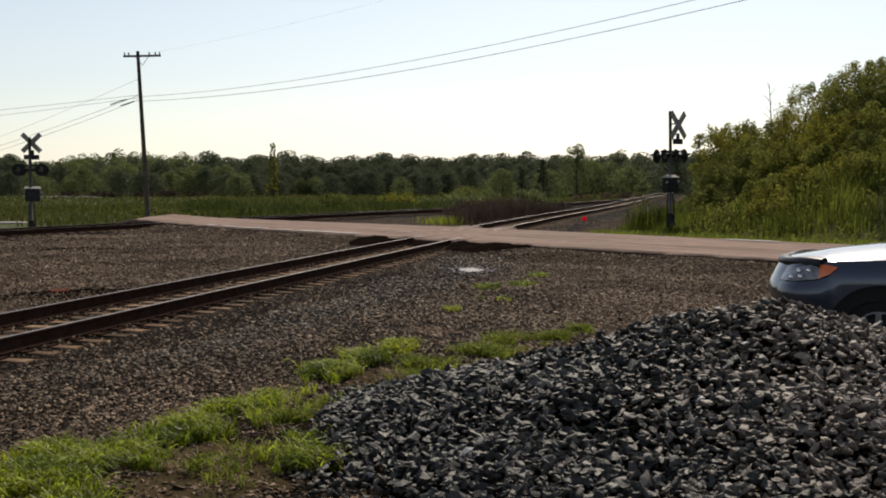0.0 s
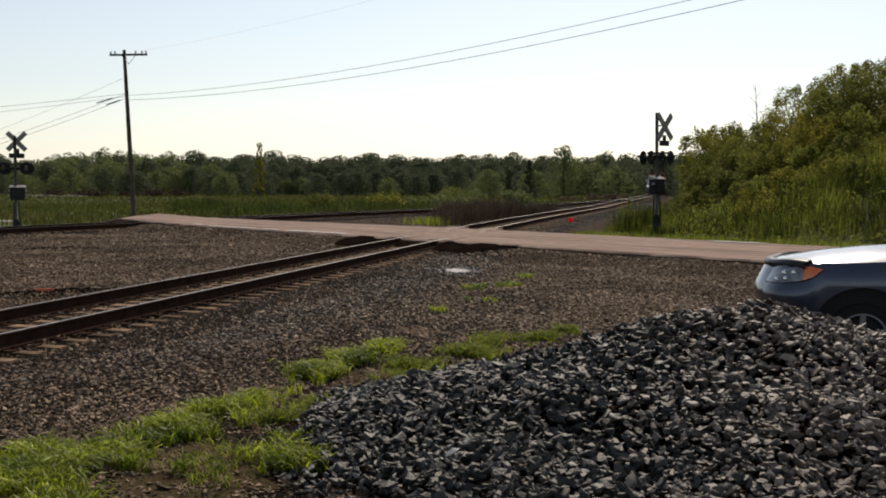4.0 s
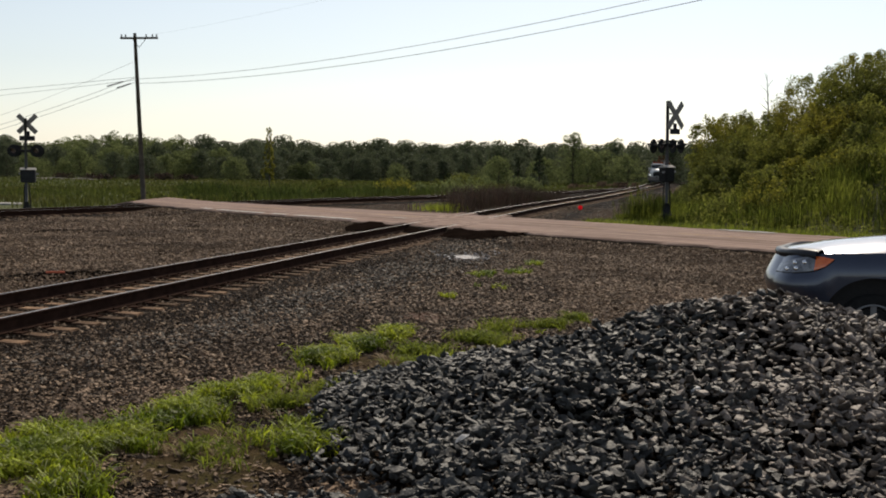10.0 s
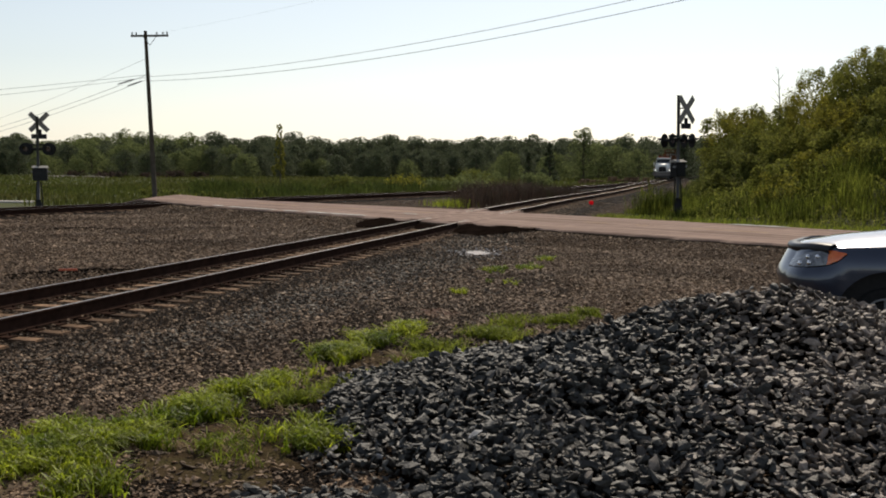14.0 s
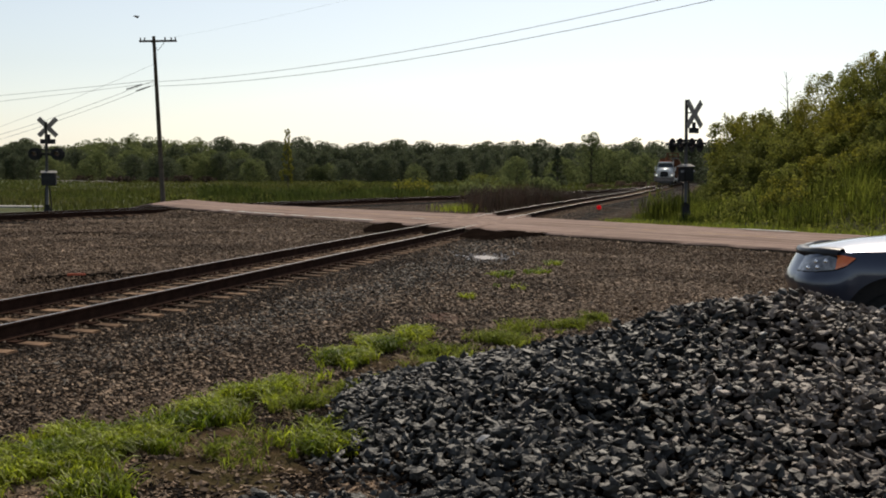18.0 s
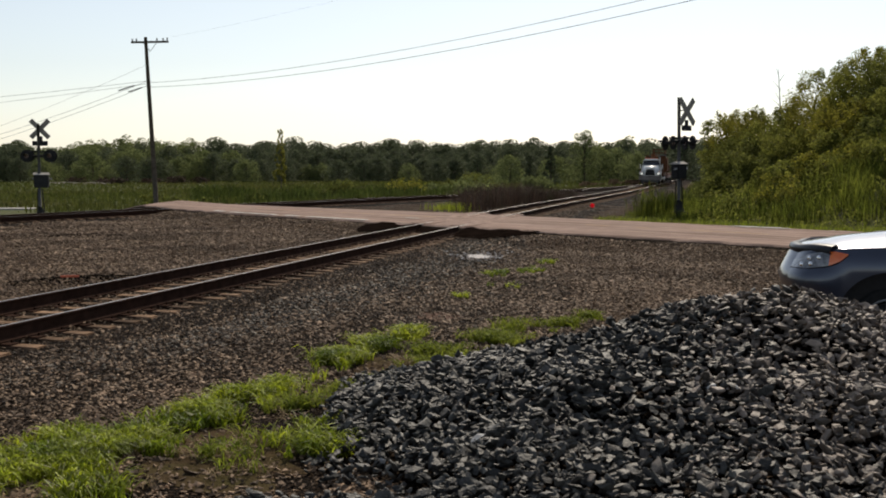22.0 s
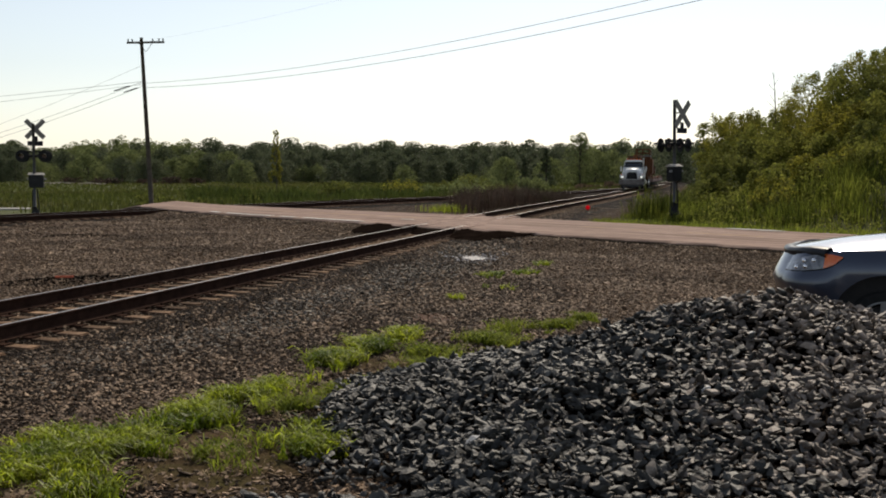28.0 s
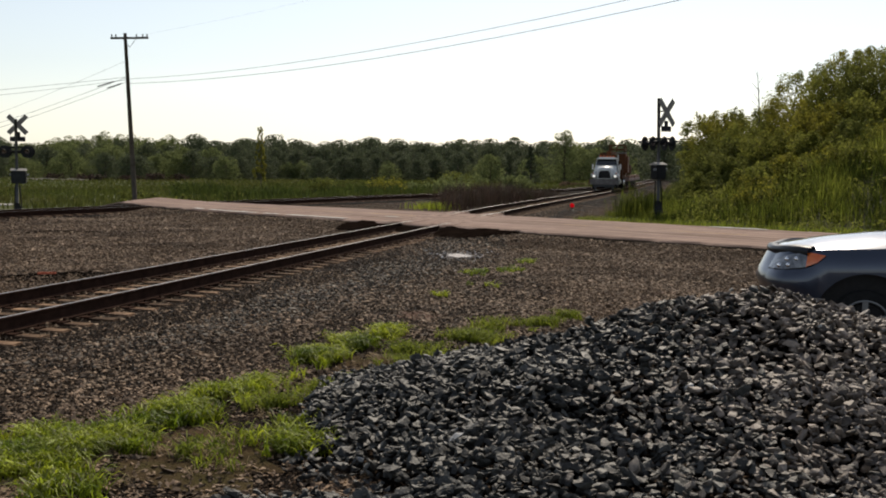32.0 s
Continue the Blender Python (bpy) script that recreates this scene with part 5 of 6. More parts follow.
tagged(new("loose_gravel", scatter("loose_gravel", np.stack([ax, ay, height(ax, ay) + 0.008], 1), rng.uniform(0.026, 0.06, len(ax)), STONE)), "loose brown gravel underfoot", "gravel", kind="stuff")

# ---- grass on the yard ----
def tuft_field(name, spots, per, h, w, material, label, ground=height, lean=1.9):
    """Patches (x, y, rx, ry, weight) of tufts, clumped and thinned towards their rims."""
    fx, fy = [], []
    for x, y, rx, ry, wt in spots:
        c = max(3, int(per * wt) // 16)
        a, r = rng.uniform(0, 6.28, c), np.abs(rng.normal(0, 0.5, c))
        tx, ty = x + rx * r * np.cos(a), y + ry * r * np.sin(a)
        keep_ = np.array([noise.noise(Vector((p * 3.0, q * 2.0, 3.3))) + 0.4 * noise.noise(Vector((p * 8.0, q * 6.0, 1.3))) > -0.14 for p, q in zip(tx, ty)])
        tx, ty = tx[keep_], ty[keep_]
        fx.append((tx[:, None] + rng.normal(0, 0.035, (len(tx), 16))).ravel())
        fy.append((ty[:, None] + rng.normal(0, 0.035, (len(ty), 16))).ravel())
    fx, fy = np.concatenate(fx), np.concatenate(fy)
    v, f = arched(np.stack([fx, fy, ground(fx, fy)], 1), np.full(len(fx), h), np.full(len(fx), w), lean)
    return tagged(new(name, raw(name, v, f, material)), label, "grass", kind="stuff")


tuft_field("grass_patch", [(-3.05, 7.5, 0.5, 0.45, 1.2), (-2.75, 6.95, 0.55, 0.35, 1.0), (-2.55, 7.75, 0.45, 0.4, 1.0), (-2.95, 8.2, 0.3, 0.3, 0.3), (-2.45, 8.5, 0.32, 0.42, 0.75), (-2.15, 9.2, 0.33, 0.42, 0.65), (-1.95, 9.95, 0.3, 0.42, 0.5), (-1.75, 10.5, 0.2, 0.3, 0.25),
                           (-1.55, 11.3, 0.24, 0.32, 0.4), (-1.25, 12.1, 0.27, 0.36, 0.5), (-0.95, 12.9, 0.27, 0.36, 0.45), (-0.6, 13.7, 0.22, 0.3, 0.3), (-1.2, 8.5, 0.25, 0.36, 0.6), (-1.0, 8.1, 0.18, 0.25, 0.3)],
           6400, 0.115, 0.011, GRASS, "bright green grass patches growing through the gravel")
tuft_field("thin_grass", [(-1.0, 10.35, 0.35, 0.3, 0.5), (-0.7, 10.7, 0.3, 0.3, 0.4), (-1.4, 9.7, 0.4, 0.4, 0.3), (0.05, 12.3, 0.28, 0.5, 0.6), (0.5, 13.4, 0.38, 0.5, 1.0), (1.0, 14.4, 0.42, 0.45, 1.1), (1.5, 14.8, 0.32, 0.4, 0.6), (2.0, 15.5, 0.35, 0.35, 0.2), (-0.25, 11.7, 0.3, 0.4, 0.4), (-0.3, 12.6, 0.5, 0.6, 0.25), (-1.75, 7.9, 0.4, 0.6, 0.22)],
           2100, 0.095, 0.009, GRASS_THIN, "thin dull green grass at the foot of the rock pile")
tuft_field("weed_patch", [(0.98, 21.6, 0.45, 0.6, 0.5), (1.6, 22.3, 0.35, 0.5, 0.3), (2.15, 24.2, 0.35, 0.6, 0.45), (0.17, 18.0, 0.18, 0.4, 0.3), (1.0, 19.3, 0.3, 0.4, 0.08)], 1300, 0.07, 0.012, GRASS, "low yellow green weeds on the gravel")
tuft_field("dry_straw", [(-1.7, 7.9, 0.5, 0.9, 1.0), (-1.3, 9.4, 0.5, 0.6, 0.7), (-0.5, 11.9, 0.5, 0.6, 0.6), (-2.9, 7.3, 0.6, 0.5, 0.5)], 420, 0.06, 0.006, STRAW, "dead straw lying on the bare dirt", lean=3.2)

# ---- marks on the yard ----
def blot(name, x, y, rx, ry, turn, material, label, z=0.012, pts=26, base=None):
    f = Form()
    ring = []
    for k in range(pts):
        a = 2 * math.pi * k / pts
        r = 0.75 + 0.35 * noise.noise(Vector((3 * math.cos(a) + x, 3 * math.sin(a) + y, 1)))
        p = Matrix.Rotation(turn, 2) @ Vector((rx * r * math.cos(a), ry * r * math.sin(a)))
        ring.append((x + p.x, y + p.y, (float(height(x + p.x, y + p.y)) if base is None else base) + z * 0.4))
    f.add(ring + [(x, y, (float(height(x, y)) if base is None else base) + z)], [(k, (k + 1) % pts, pts) for k in range(pts)])
    return tagged(new(name, f.mesh(name, material)), label, "stain", kind="structure")


CHALK = mat("spilled white powder", [(0.30, 0.27, 0.25), (0.66, 0.63, 0.61)], 9, 0.9, bump=0.8, bump_scale=20, dist=0.03)
RUSTY = mat("rusty soil", [(0.05, 0.024, 0.014), (0.09, 0.042, 0.024)], 8, 0.95, bump=0.8, bump_scale=25, dist=0.03)
ORANGE = mat("orange paint", [(0.55, 0.12, 0.06), (0.65, 0.18, 0.10)], 5, 0.6)
RED = mat("red plastic", [(0.80, 0.02, 0.04), (0.88, 0.03, 0.06)], 5, 0.5, transl=0.6)
blot("spill", 0.66, 26.0, 0.36, 0.62, 0.15, CHALK, "patch of white powder spilled on the gravel", 0.05)
a_, r_ = rng.uniform(0, 6.28, 420), np.abs(rng.normal(0, 0.62, 420))
wx, wy = 0.70 + 0.62 * r_ * np.cos(a_), 26.1 + 1.0 * r_ * np.sin(a_)
tagged(new("white_chips", scatter("white_chips", np.stack([wx, wy, height(wx, wy) + 0.02], 1), rng.uniform(0.03, 0.07, 420), CHALK)), "white chips scattered round the powder", "gravel", kind="stuff")
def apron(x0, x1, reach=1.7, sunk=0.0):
    """A crumbled shoulder that drops from the road's edge to the hollow beside the track, its shade painted in."""
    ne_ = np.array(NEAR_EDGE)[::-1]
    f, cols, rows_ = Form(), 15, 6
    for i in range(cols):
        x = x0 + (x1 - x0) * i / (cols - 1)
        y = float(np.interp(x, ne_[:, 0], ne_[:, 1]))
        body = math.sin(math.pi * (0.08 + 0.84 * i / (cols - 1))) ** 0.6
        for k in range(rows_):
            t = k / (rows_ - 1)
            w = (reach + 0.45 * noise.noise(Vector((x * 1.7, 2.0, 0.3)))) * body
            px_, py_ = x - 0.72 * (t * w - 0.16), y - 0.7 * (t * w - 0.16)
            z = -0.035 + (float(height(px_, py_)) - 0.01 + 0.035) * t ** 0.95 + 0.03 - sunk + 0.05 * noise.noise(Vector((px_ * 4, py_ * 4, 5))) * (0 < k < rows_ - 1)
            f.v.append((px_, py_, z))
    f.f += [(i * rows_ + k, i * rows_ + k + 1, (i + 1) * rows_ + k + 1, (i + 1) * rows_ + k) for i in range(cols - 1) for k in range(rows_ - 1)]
    return tagged(new("apron", f.mesh("apron", EDGE_SHADE)), "crumbling asphalt edge beside the crossing, painted near black for its shade", "apron", kind="structure")


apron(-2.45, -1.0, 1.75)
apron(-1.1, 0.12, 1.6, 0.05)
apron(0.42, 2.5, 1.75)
blot("rust_stain", -0.2, 15.4, 0.42, 0.55, 0.0, RUSTY, "rusty brown bare patch in the gravel", 0.006)
blot("bare_soil", -1.68, 7.9, 0.72, 1.35, 0.3, DIRT, "bare brown dirt between the grass and the rock pile", 0.007)
blot("bare_soil", -0.45, 11.8, 0.75, 1.25, 0.0, DIRT, "bare brown dirt between the grass and the rock pile", 0.007)
blot("road_patch", 9.4, 33.6, 1.5, 0.36, -0.85, CONCRETE, "pale worn patch on the road edge", 0.004, base=0.012)
blot("road_patch", -1.4, 39.2, 0.5, 0.2, -0.8, CONCRETE, "pale worn patch on the crossing", 0.004, base=0.016)
st = thing("stake", "fallen orange painted stake on the gravel", "stake", Matrix.Translation((-6.93, 19.85, -0.15)) @ pose(0, 0, 0, 0, 0, 14))
part("shaft", Form().box((-0.16, -0.02, 0), (0.16, 0.02, 0.035), bevel=0.006), ORANGE, st)
mk = thing("track_marker", "small bright red round marker on a short post beside the track", "marker", Matrix.Translation((*trk(55.0, 2.15)[:2], -0.43)))
part("disc", Form().tube([(0, -0.03, 0.32), (0, 0.03, 0.32)], 0.115, 18), RED, mk, "bright red disc")
part("post", Form().tube([(0, 0, -0.2), (0, 0, 0.28)], 0.02, 6), STEEL, mk)


# ---- bank, shrubs and tall grass ----
n = 130000
tx, ty = rng.uniform(7, 34, n), rng.uniform(24, 66, n)
o_, q_ = right_off(tx, ty), beyond_road(tx, ty)
ok = (o_ > 4.6) & (q_ > 1.0 + 1.4 * rng.random(n) + 2.4 * (tx < 13.5)) & (tx / ty < 0.46) & (tx / ty > 0.10)
tx, ty, o_, q_ = tx[ok], ty[ok], o_[ok], q_[ok]
gh = 0.15 + 0.45 * smooth01((q_ - 0.8) / 3.0) * smooth01((o_ - 5.5) / 3.0) + 0.2 * smooth01((q_ - 4.0) / 5.0) * smooth01((o_ - 8.5) / 3.0)
clump = np.array([noise.noise(Vector((p * 0.8, q * 0.55, 1.0))) + 0.6 * noise.noise(Vector((p * 2.4, q * 1.6, 5.0))) for p, q in zip(tx, ty)])
lush = rng.random(len(tx)) < 0.75 + 0.9 * clump
tx, ty, gh, clump = tx[lush], ty[lush], gh[lush], clump[lush]
v, f = blades(np.stack([tx, ty, land(tx, ty)], 1), gh * np.clip(1.05 + 1.0 * clump, 0.45, 1.9), 0.018 + 0.010 * gh, 0.75)
tagged(new("tall_grass", raw("tall_grass", v, f, GRASS_TALL)), "tall yellow green grass on the roadside bank", "grass", kind="stuff")
n = 14000
tx, ty = rng.uniform(10, 45, n), rng.uniform(60, 138, n)
o_ = right_off(tx, ty)
ok = (o_ > 4.2 + rng.random(n)) & (tx / ty < 0.34)
tx, ty = tx[ok], ty[ok]
v, f = blades(np.stack([tx, ty, land(tx, ty)], 1), 0.45 + 0.3 * rng.random(len(tx)), 0.03 + 0.0006 * ty, 0.6)
tagged(new("trackside_grass", raw("trackside_grass", v, f, FIELD_GRASS)), "rough grass beside the track beyond the bank", "grass", kind="stuff")
n = 80000
tx, ty = rng.uniform(5, 24, n), rng.uniform(22, 47, n)
q_ = beyond_road(tx, ty)
ok = (q_ > 0.12 + 0.15 * rng.random(n)) & (q_ < 0.6 + 1.8 * rng.random(n) + 2.6 * (tx < 13.5)) & (right_off(tx, ty) > 4.2)
tx, ty = tx[ok], ty[ok]
v, f = blades(np.stack([tx, ty, land(tx, ty)], 1), 0.10 + 0.16 * rng.random(len(tx)), np.full(len(tx), 0.020), 1.1)
tagged(new("verge_grass", raw("verge_grass", v, f, VERGE)), "short bright green grass along the road edge", "grass", kind="stuff")
n = 34000
tx, ty = rng.uniform(9, 30, n), rng.uniform(30, 60, n)
o_, q_ = right_off(tx, ty), beyond_road(tx, ty)
tall = np.array([noise.noise(Vector((p * 0.55, q * 0.4, 9.0))) + 0.5 * noise.noise(Vector((p * 1.7, q * 1.2, 4.0))) for p, q in zip(tx, ty)])
ok = (o_ > 7.5) & (q_ > 2.2) & (tx / ty < 0.46) & (rng.random(n) < 0.55 + 0.9 * tall)
tx, ty, tall, q_ = tx[ok], ty[ok], tall[ok], q_[ok]
lift = rng.random(len(tx)) ** 0.7 * (0.55 + 0.7 * np.clip(tall + 0.2, 0, 1)) * (0.45 + 0.75 * smooth01((q_ - 2.5) / 6))
lv, lf = leaves(np.stack([tx, ty, land(tx, ty) + lift], 1), 0.15, 0.38)
tagged(new("bank_weeds", raw("bank_weeds", lv, lf, LEAF)), "leafy yellow green weeds over the slope of the bank", "weeds", kind="stuff")
fx, fy = rng.normal(8.5, 0.42, 800), rng.normal(45.6, 0.5, 800)
v, f = arched(np.stack([fx, fy, land(fx, fy)], 1), np.full(800, 0.76) + rng.normal(0, 0.2, 800), np.full(800, 0.016), 0.5)
tagged(new("reeds", raw("reeds", v, f, GRASS_TALL)), "stand of tall reedy weeds beside the signal mast", "weeds", kind="stuff")


def shrub(x, y, w, h, leaf, count, material, label, foot=None):
    t = thing("shrub", label, "shrub", Matrix.Translation((x, y, float(land(x, y)) - 0.1 if foot is None else foot)), "shrubs on the bank")
    stem = Form()
    tips = []
    for k in range(6):
        a = 6.28 * k / 6 + rng.uniform(-0.4, 0.4)
        tip = Vector((math.cos(a) * w * 0.33, math.sin(a) * w * 0.33, h * rng.uniform(0.45, 0.85)))
        tips.append(tip)
        stem.tube([(0, 0, 0), tip * 0.5 + Vector((0, 0, 0.12 * h)), tip], [0.05, 0.03, 0.012], 5)
    part("stem", stem, BARK, t, "brown branching stem")
    blobs = []
    for p in tips:
        for _ in range(4):
            r_ = w * rng.uniform(0.13, 0.22)
            blobs.append((p.x + rng.uniform(-0.2, 0.2) * w, p.y + rng.uniform(-0.2, 0.2) * w, min(p.z * rng.uniform(0.45, 1.1), h - r_ * 0.8), r_, r_, r_ * rng.uniform(0.7, 1.2)))
        q = w * rng.uniform(0.12, 0.19)
        blobs.append((p.x * 0.9, p.y * 0.9, h - q * rng.uniform(0.9, 1.5), q, q, q * rng.uniform(0.8, 1.0)))
        q = w * rng.uniform(0.05, 0.08)
        blobs.append((p.x * rng.uniform(0.5, 1.2), p.y, h - q * rng.uniform(0.3, 1.0), q, q, q * 1.3))
    blobs.append((0, 0, h * 0.45, w * 0.42, w * 0.42, h * 0.42))
    blobs.append((0, 0, h * 0.3, w * 0.5, w * 0.5, h * 0.28))
    size_ = np.array([b[3] * b[5] for b in blobs]) ** 0.65
    c = np.concatenate([puffs([b], max(12, int(count * q / size_.sum())), 0.25) for b, q in zip(blobs, size_)])
    c[:, 2] = np.maximum(c[:, 2], 0.1)
    lv, lf = leaves(c, leaf)
    part("foliage", raw("foliage", lv, lf, material), None, t, "dense leaves with gaps")
    return t


# the thicket's skyline, fitted to the camera's view: x / y of a place, and its rise over the eye for each metre of y
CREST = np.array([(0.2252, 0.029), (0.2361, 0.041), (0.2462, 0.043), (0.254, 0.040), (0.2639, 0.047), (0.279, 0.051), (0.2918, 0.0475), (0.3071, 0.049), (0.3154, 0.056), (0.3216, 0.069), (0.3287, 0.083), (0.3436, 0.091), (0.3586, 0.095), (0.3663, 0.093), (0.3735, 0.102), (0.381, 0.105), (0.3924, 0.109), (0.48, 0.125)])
SHRUBS = [(15.6, 64.5, 2.2, 9), (16.2, 62.5, 3.2, 9), (17.1, 65.0, 3.8, 9), (18.6, 64.0, 3.6, 9), (19.6, 66.5, 3.8, 9), (20.2, 62.0, 3.6, 9), (21.8, 63.5, 3.4, 9), (15.3, 58.0, 3.4, 3.4), (17.0, 58.5, 3.6, 3.9), (18.8, 58.0, 3.8, 4.4), (20.4, 57.0, 3.6, 4.6),
          (15.2, 54.4, 2.8, 2.3), (17.0, 54.0, 3.2, 3.0), (18.8, 53.2, 3.4, 3.4), (15.6, 51.0, 2.4, 1.7), (13.4, 53.0, 2.4, 1.7), (14.4, 49.4, 2.4, 1.6), (15.9, 47.2, 2.4, 1.5), (17.4, 49.8, 2.8, 2.1), (19.0, 48.2, 2.6, 1.8),
          (21.4, 58.5, 3.4, 9), (22.8, 60.0, 3.4, 9), (22.6, 56.2, 3.6, 9), (21.2, 54.0, 3.6, 4.6), (24.0, 57.6, 3.6, 9), (23.0, 52.4, 3.6, 4.4), (20.4, 51.0, 3.2, 3.0), (25.4, 56.4, 3.8, 9), (24.8, 52.8, 3.8, 9), (22.2, 49.4, 3.2, 3.0), (26.8, 54.6, 3.8, 9), (26.0, 50.2, 3.8, 5.6), (24.4, 48.6, 3.2, 3.4), (28.0, 52.0, 4.0, 9), (29.2, 49.2, 4.0, 9), (27.4, 47.4, 3.6, 4.4)]
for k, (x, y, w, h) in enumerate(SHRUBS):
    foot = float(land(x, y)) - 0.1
    # shrub heights are cut to meet that skyline from the camera
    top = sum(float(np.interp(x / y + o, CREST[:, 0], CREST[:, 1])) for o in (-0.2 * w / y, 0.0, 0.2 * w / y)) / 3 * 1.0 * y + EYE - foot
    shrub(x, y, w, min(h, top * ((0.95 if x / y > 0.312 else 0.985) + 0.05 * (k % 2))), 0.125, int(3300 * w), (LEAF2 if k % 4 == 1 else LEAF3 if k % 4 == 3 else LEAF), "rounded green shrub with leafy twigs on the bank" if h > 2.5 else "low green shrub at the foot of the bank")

for k in range(46):
    y = rng.uniform(42, 56)
    x = rng.uniform(0.27, 0.42) * y
    if right_off(x, y) > 9 and beyond_road(x, y) > (11.5 if k % 3 else 5.0):
        shrub(x, y, rng.uniform(1.2, 2.2), rng.uniform(0.7, 1.6), 0.11, 1700, LEAF2 if k % 2 else LEAF, "small leafy bush among the tall grass")

snag = thing("dead_tree", "thin bare dead sapling above the shrubs", "tree", Matrix.Translation((19.05, 64, 3.4)))
sf = Form().tube([(0, 0, 0), (-0.1, 0, 2), (-0.25, 0, 4.0)], [0.055, 0.036, 0.012], 6)
part("trunk", sf, BARK, snag, "bare grey trunk")
for k in range(9):
    z = 0.9 + 0.34 * k
    a = rng.uniform(-1, 1)
    part("branch", Form().tube([(-0.06 * z, 0, z), (-0.06 * z + 0.5 * a, 0.1, z + 0.45)], [0.018, 0.007], 5), BARK, snag)


# ---- far woods ----
def tree_meshes(w, h, leaf, count, material, slim=False, low=0.08, bole=1.0):
    trunk = Form().tube([(0, 0, -0.3), (0.03 * w, 0, h * 0.45), (0, 0, h * 0.85)], [0.022 * h * bole, 0.016 * h * bole, 0.005 * h * bole], 7)
    blobs = []
    for k in range(18):
        u_ = k / 17
        a, z = 2.4 * k, h * (low + (0.9 - low) * u_)
        r = w * 0.5 * (0.85 - 0.75 * u_ if slim else math.sin(math.pi * (0.3 + 0.6 * u_))) * rng.uniform(0.45, 0.9)
        p = Vector((r * math.cos(a), r * math.sin(a), z))
        trunk.tube([(0, 0, z * 0.7), p], [0.007 * h, 0.003 * h], 5)
        s_ = rng.uniform(0.17, 0.30) * w * ((0.75 - 0.5 * u_) if slim else 0.75 if k > 13 else 1.0)
        blobs.append((p.x, p.y, p.z, s_, s_, s_ * rng.uniform(0.6, 0.95)))
    lv, lf = leaves(puffs(blobs, count // 18, 0.5), leaf)
    return trunk.mesh("trunk", BARK, True), raw("crown", lv, lf, material)


def spire(w, h, leaf, count, material):
    """A thin young tree: a wand of a trunk with short upward twigs, barer at the top."""
    trunk, pts = Form().tube([(0, 0, -0.3), (0.05, 0, h * 0.5), (0, 0, h)], [0.07, 0.045, 0.01], 7), []
    for k in range(46):
        u_ = k / 45
        a, z = 2.4 * k, h * (0.12 + 0.86 * u_)
        r = w * 0.5 * (1.0 - 0.78 * u_) * rng.uniform(0.35, 1.0)
        p = Vector((r * math.cos(a), r * math.sin(a), z + 0.5 * r))
        trunk.tube([(0, 0, z - 0.2), p], [0.018, 0.005], 5)
        s_ = rng.uniform(0.10, 0.24) * (1.1 - 0.5 * u_)
        pts.append(puffs([(p.x * 0.8, p.y * 0.8, p.z, s_, s_, s_ * 1.7)], int(count / 46 * (1.5 - u_)), 0.2))
    lv, lf = leaves(np.concatenate(pts), leaf)
    return trunk.mesh("trunk", BARK, True), raw("crown", lv, lf, material)


KINDS = {"broad": tree_meshes(10, 9, 0.5, 3700, LEAF_FAR), "round": tree_meshes(11, 10, 0.5, 4000, LEAF_FAR), "low": tree_meshes(9, 7.5, 0.42, 3000, LEAF_FAR), "dark": tree_meshes(10, 9.5, 0.5, 3700, LEAF_DARK), "bushy": tree_meshes(8, 6, 0.4, 2700, LEAF_FAR),
         "slender": spire(3.0, 7.9, 0.19, 4600, LEAF_PALE), "pointed": tree_meshes(5.2, 9.2, 0.26, 6000, LEAF_FAR, False, 0.12), "cone": tree_meshes(5.0, 8.0, 0.26, 5500, LEAF_DARK, True, 0.06)}
LABELS = {"broad": "broad leafy green tree in the far woods", "round": "tall rounded green tree in the far woods", "low": "low green tree at the field edge", "dark": "dark green tree in the far woods", "bushy": "bushy young tree at the field edge",
          "slender": "slender sparse tree standing alone in the field", "pointed": "pointed green tree standing above the brush", "cone": "dark conical tree at the field edge"}
first = {}


def plant(kind, x, y, z, scale):
    m = Matrix.Translation((x, y, z)) @ pose(0, 0, 0, 0, 0, rng.uniform(0, 360))
    if kind in first:
        t = copy_thing(first[kind], m)
    else:
        t = first[kind] = thing("tree", LABELS[kind], "tree", m, "trees behind the field")
        part("trunk", KINDS[kind][0], None, t)
        part("crown", KINDS[kind][1], None, t, "leafy crown")
    t.scale = (scale, scale, scale * rng.uniform(0.9, 1.1))
    return t


for dist, cnt, sc, mix in ((252, 58, 0.62, (0.35, 0.15, 0.07, 0.15, 0.28)), (270, 60, 0.80, (0.35, 0.25, 0.05, 0.3, 0.05)), (300, 66, 0.98, (0.35, 0.3, 0.05, 0.3, 0.0)), (345, 84, 1.12, (0.3, 0.45, 0.05, 0.2, 0.0))):
    for k in range(cnt):
        a = math.radians(-27 + 48 * (k + rng.uniform(-0.35, 0.35)) / cnt)
        d = dist * rng.uniform(0.97, 1.03) / math.cos(a)
        kind = str(rng.choice(["broad", "round", "low", "dark", "bushy"], p=mix))
        if noise.noise(Vector((a * 7.0, dist * 0.004, 0.4))) > 0.16 and kind != "bushy" or -0.215 < math.tan(a) < -0.135 and k % 4:
            kind = "dark"
        plant(kind, d * math.sin(a), d * math.cos(a), -2.2, sc * rng.uniform(0.96, 1.10))
plant("slender", -21.5, 140, float(land(-21.5, 140)), 1.0)
plant("pointed", 20.9, 172, -1.0, 0.92)
plant("cone", 15.2, 168, -1.0, 0.8)
plant("cone", 12.6, 176, -1.0, 0.6)
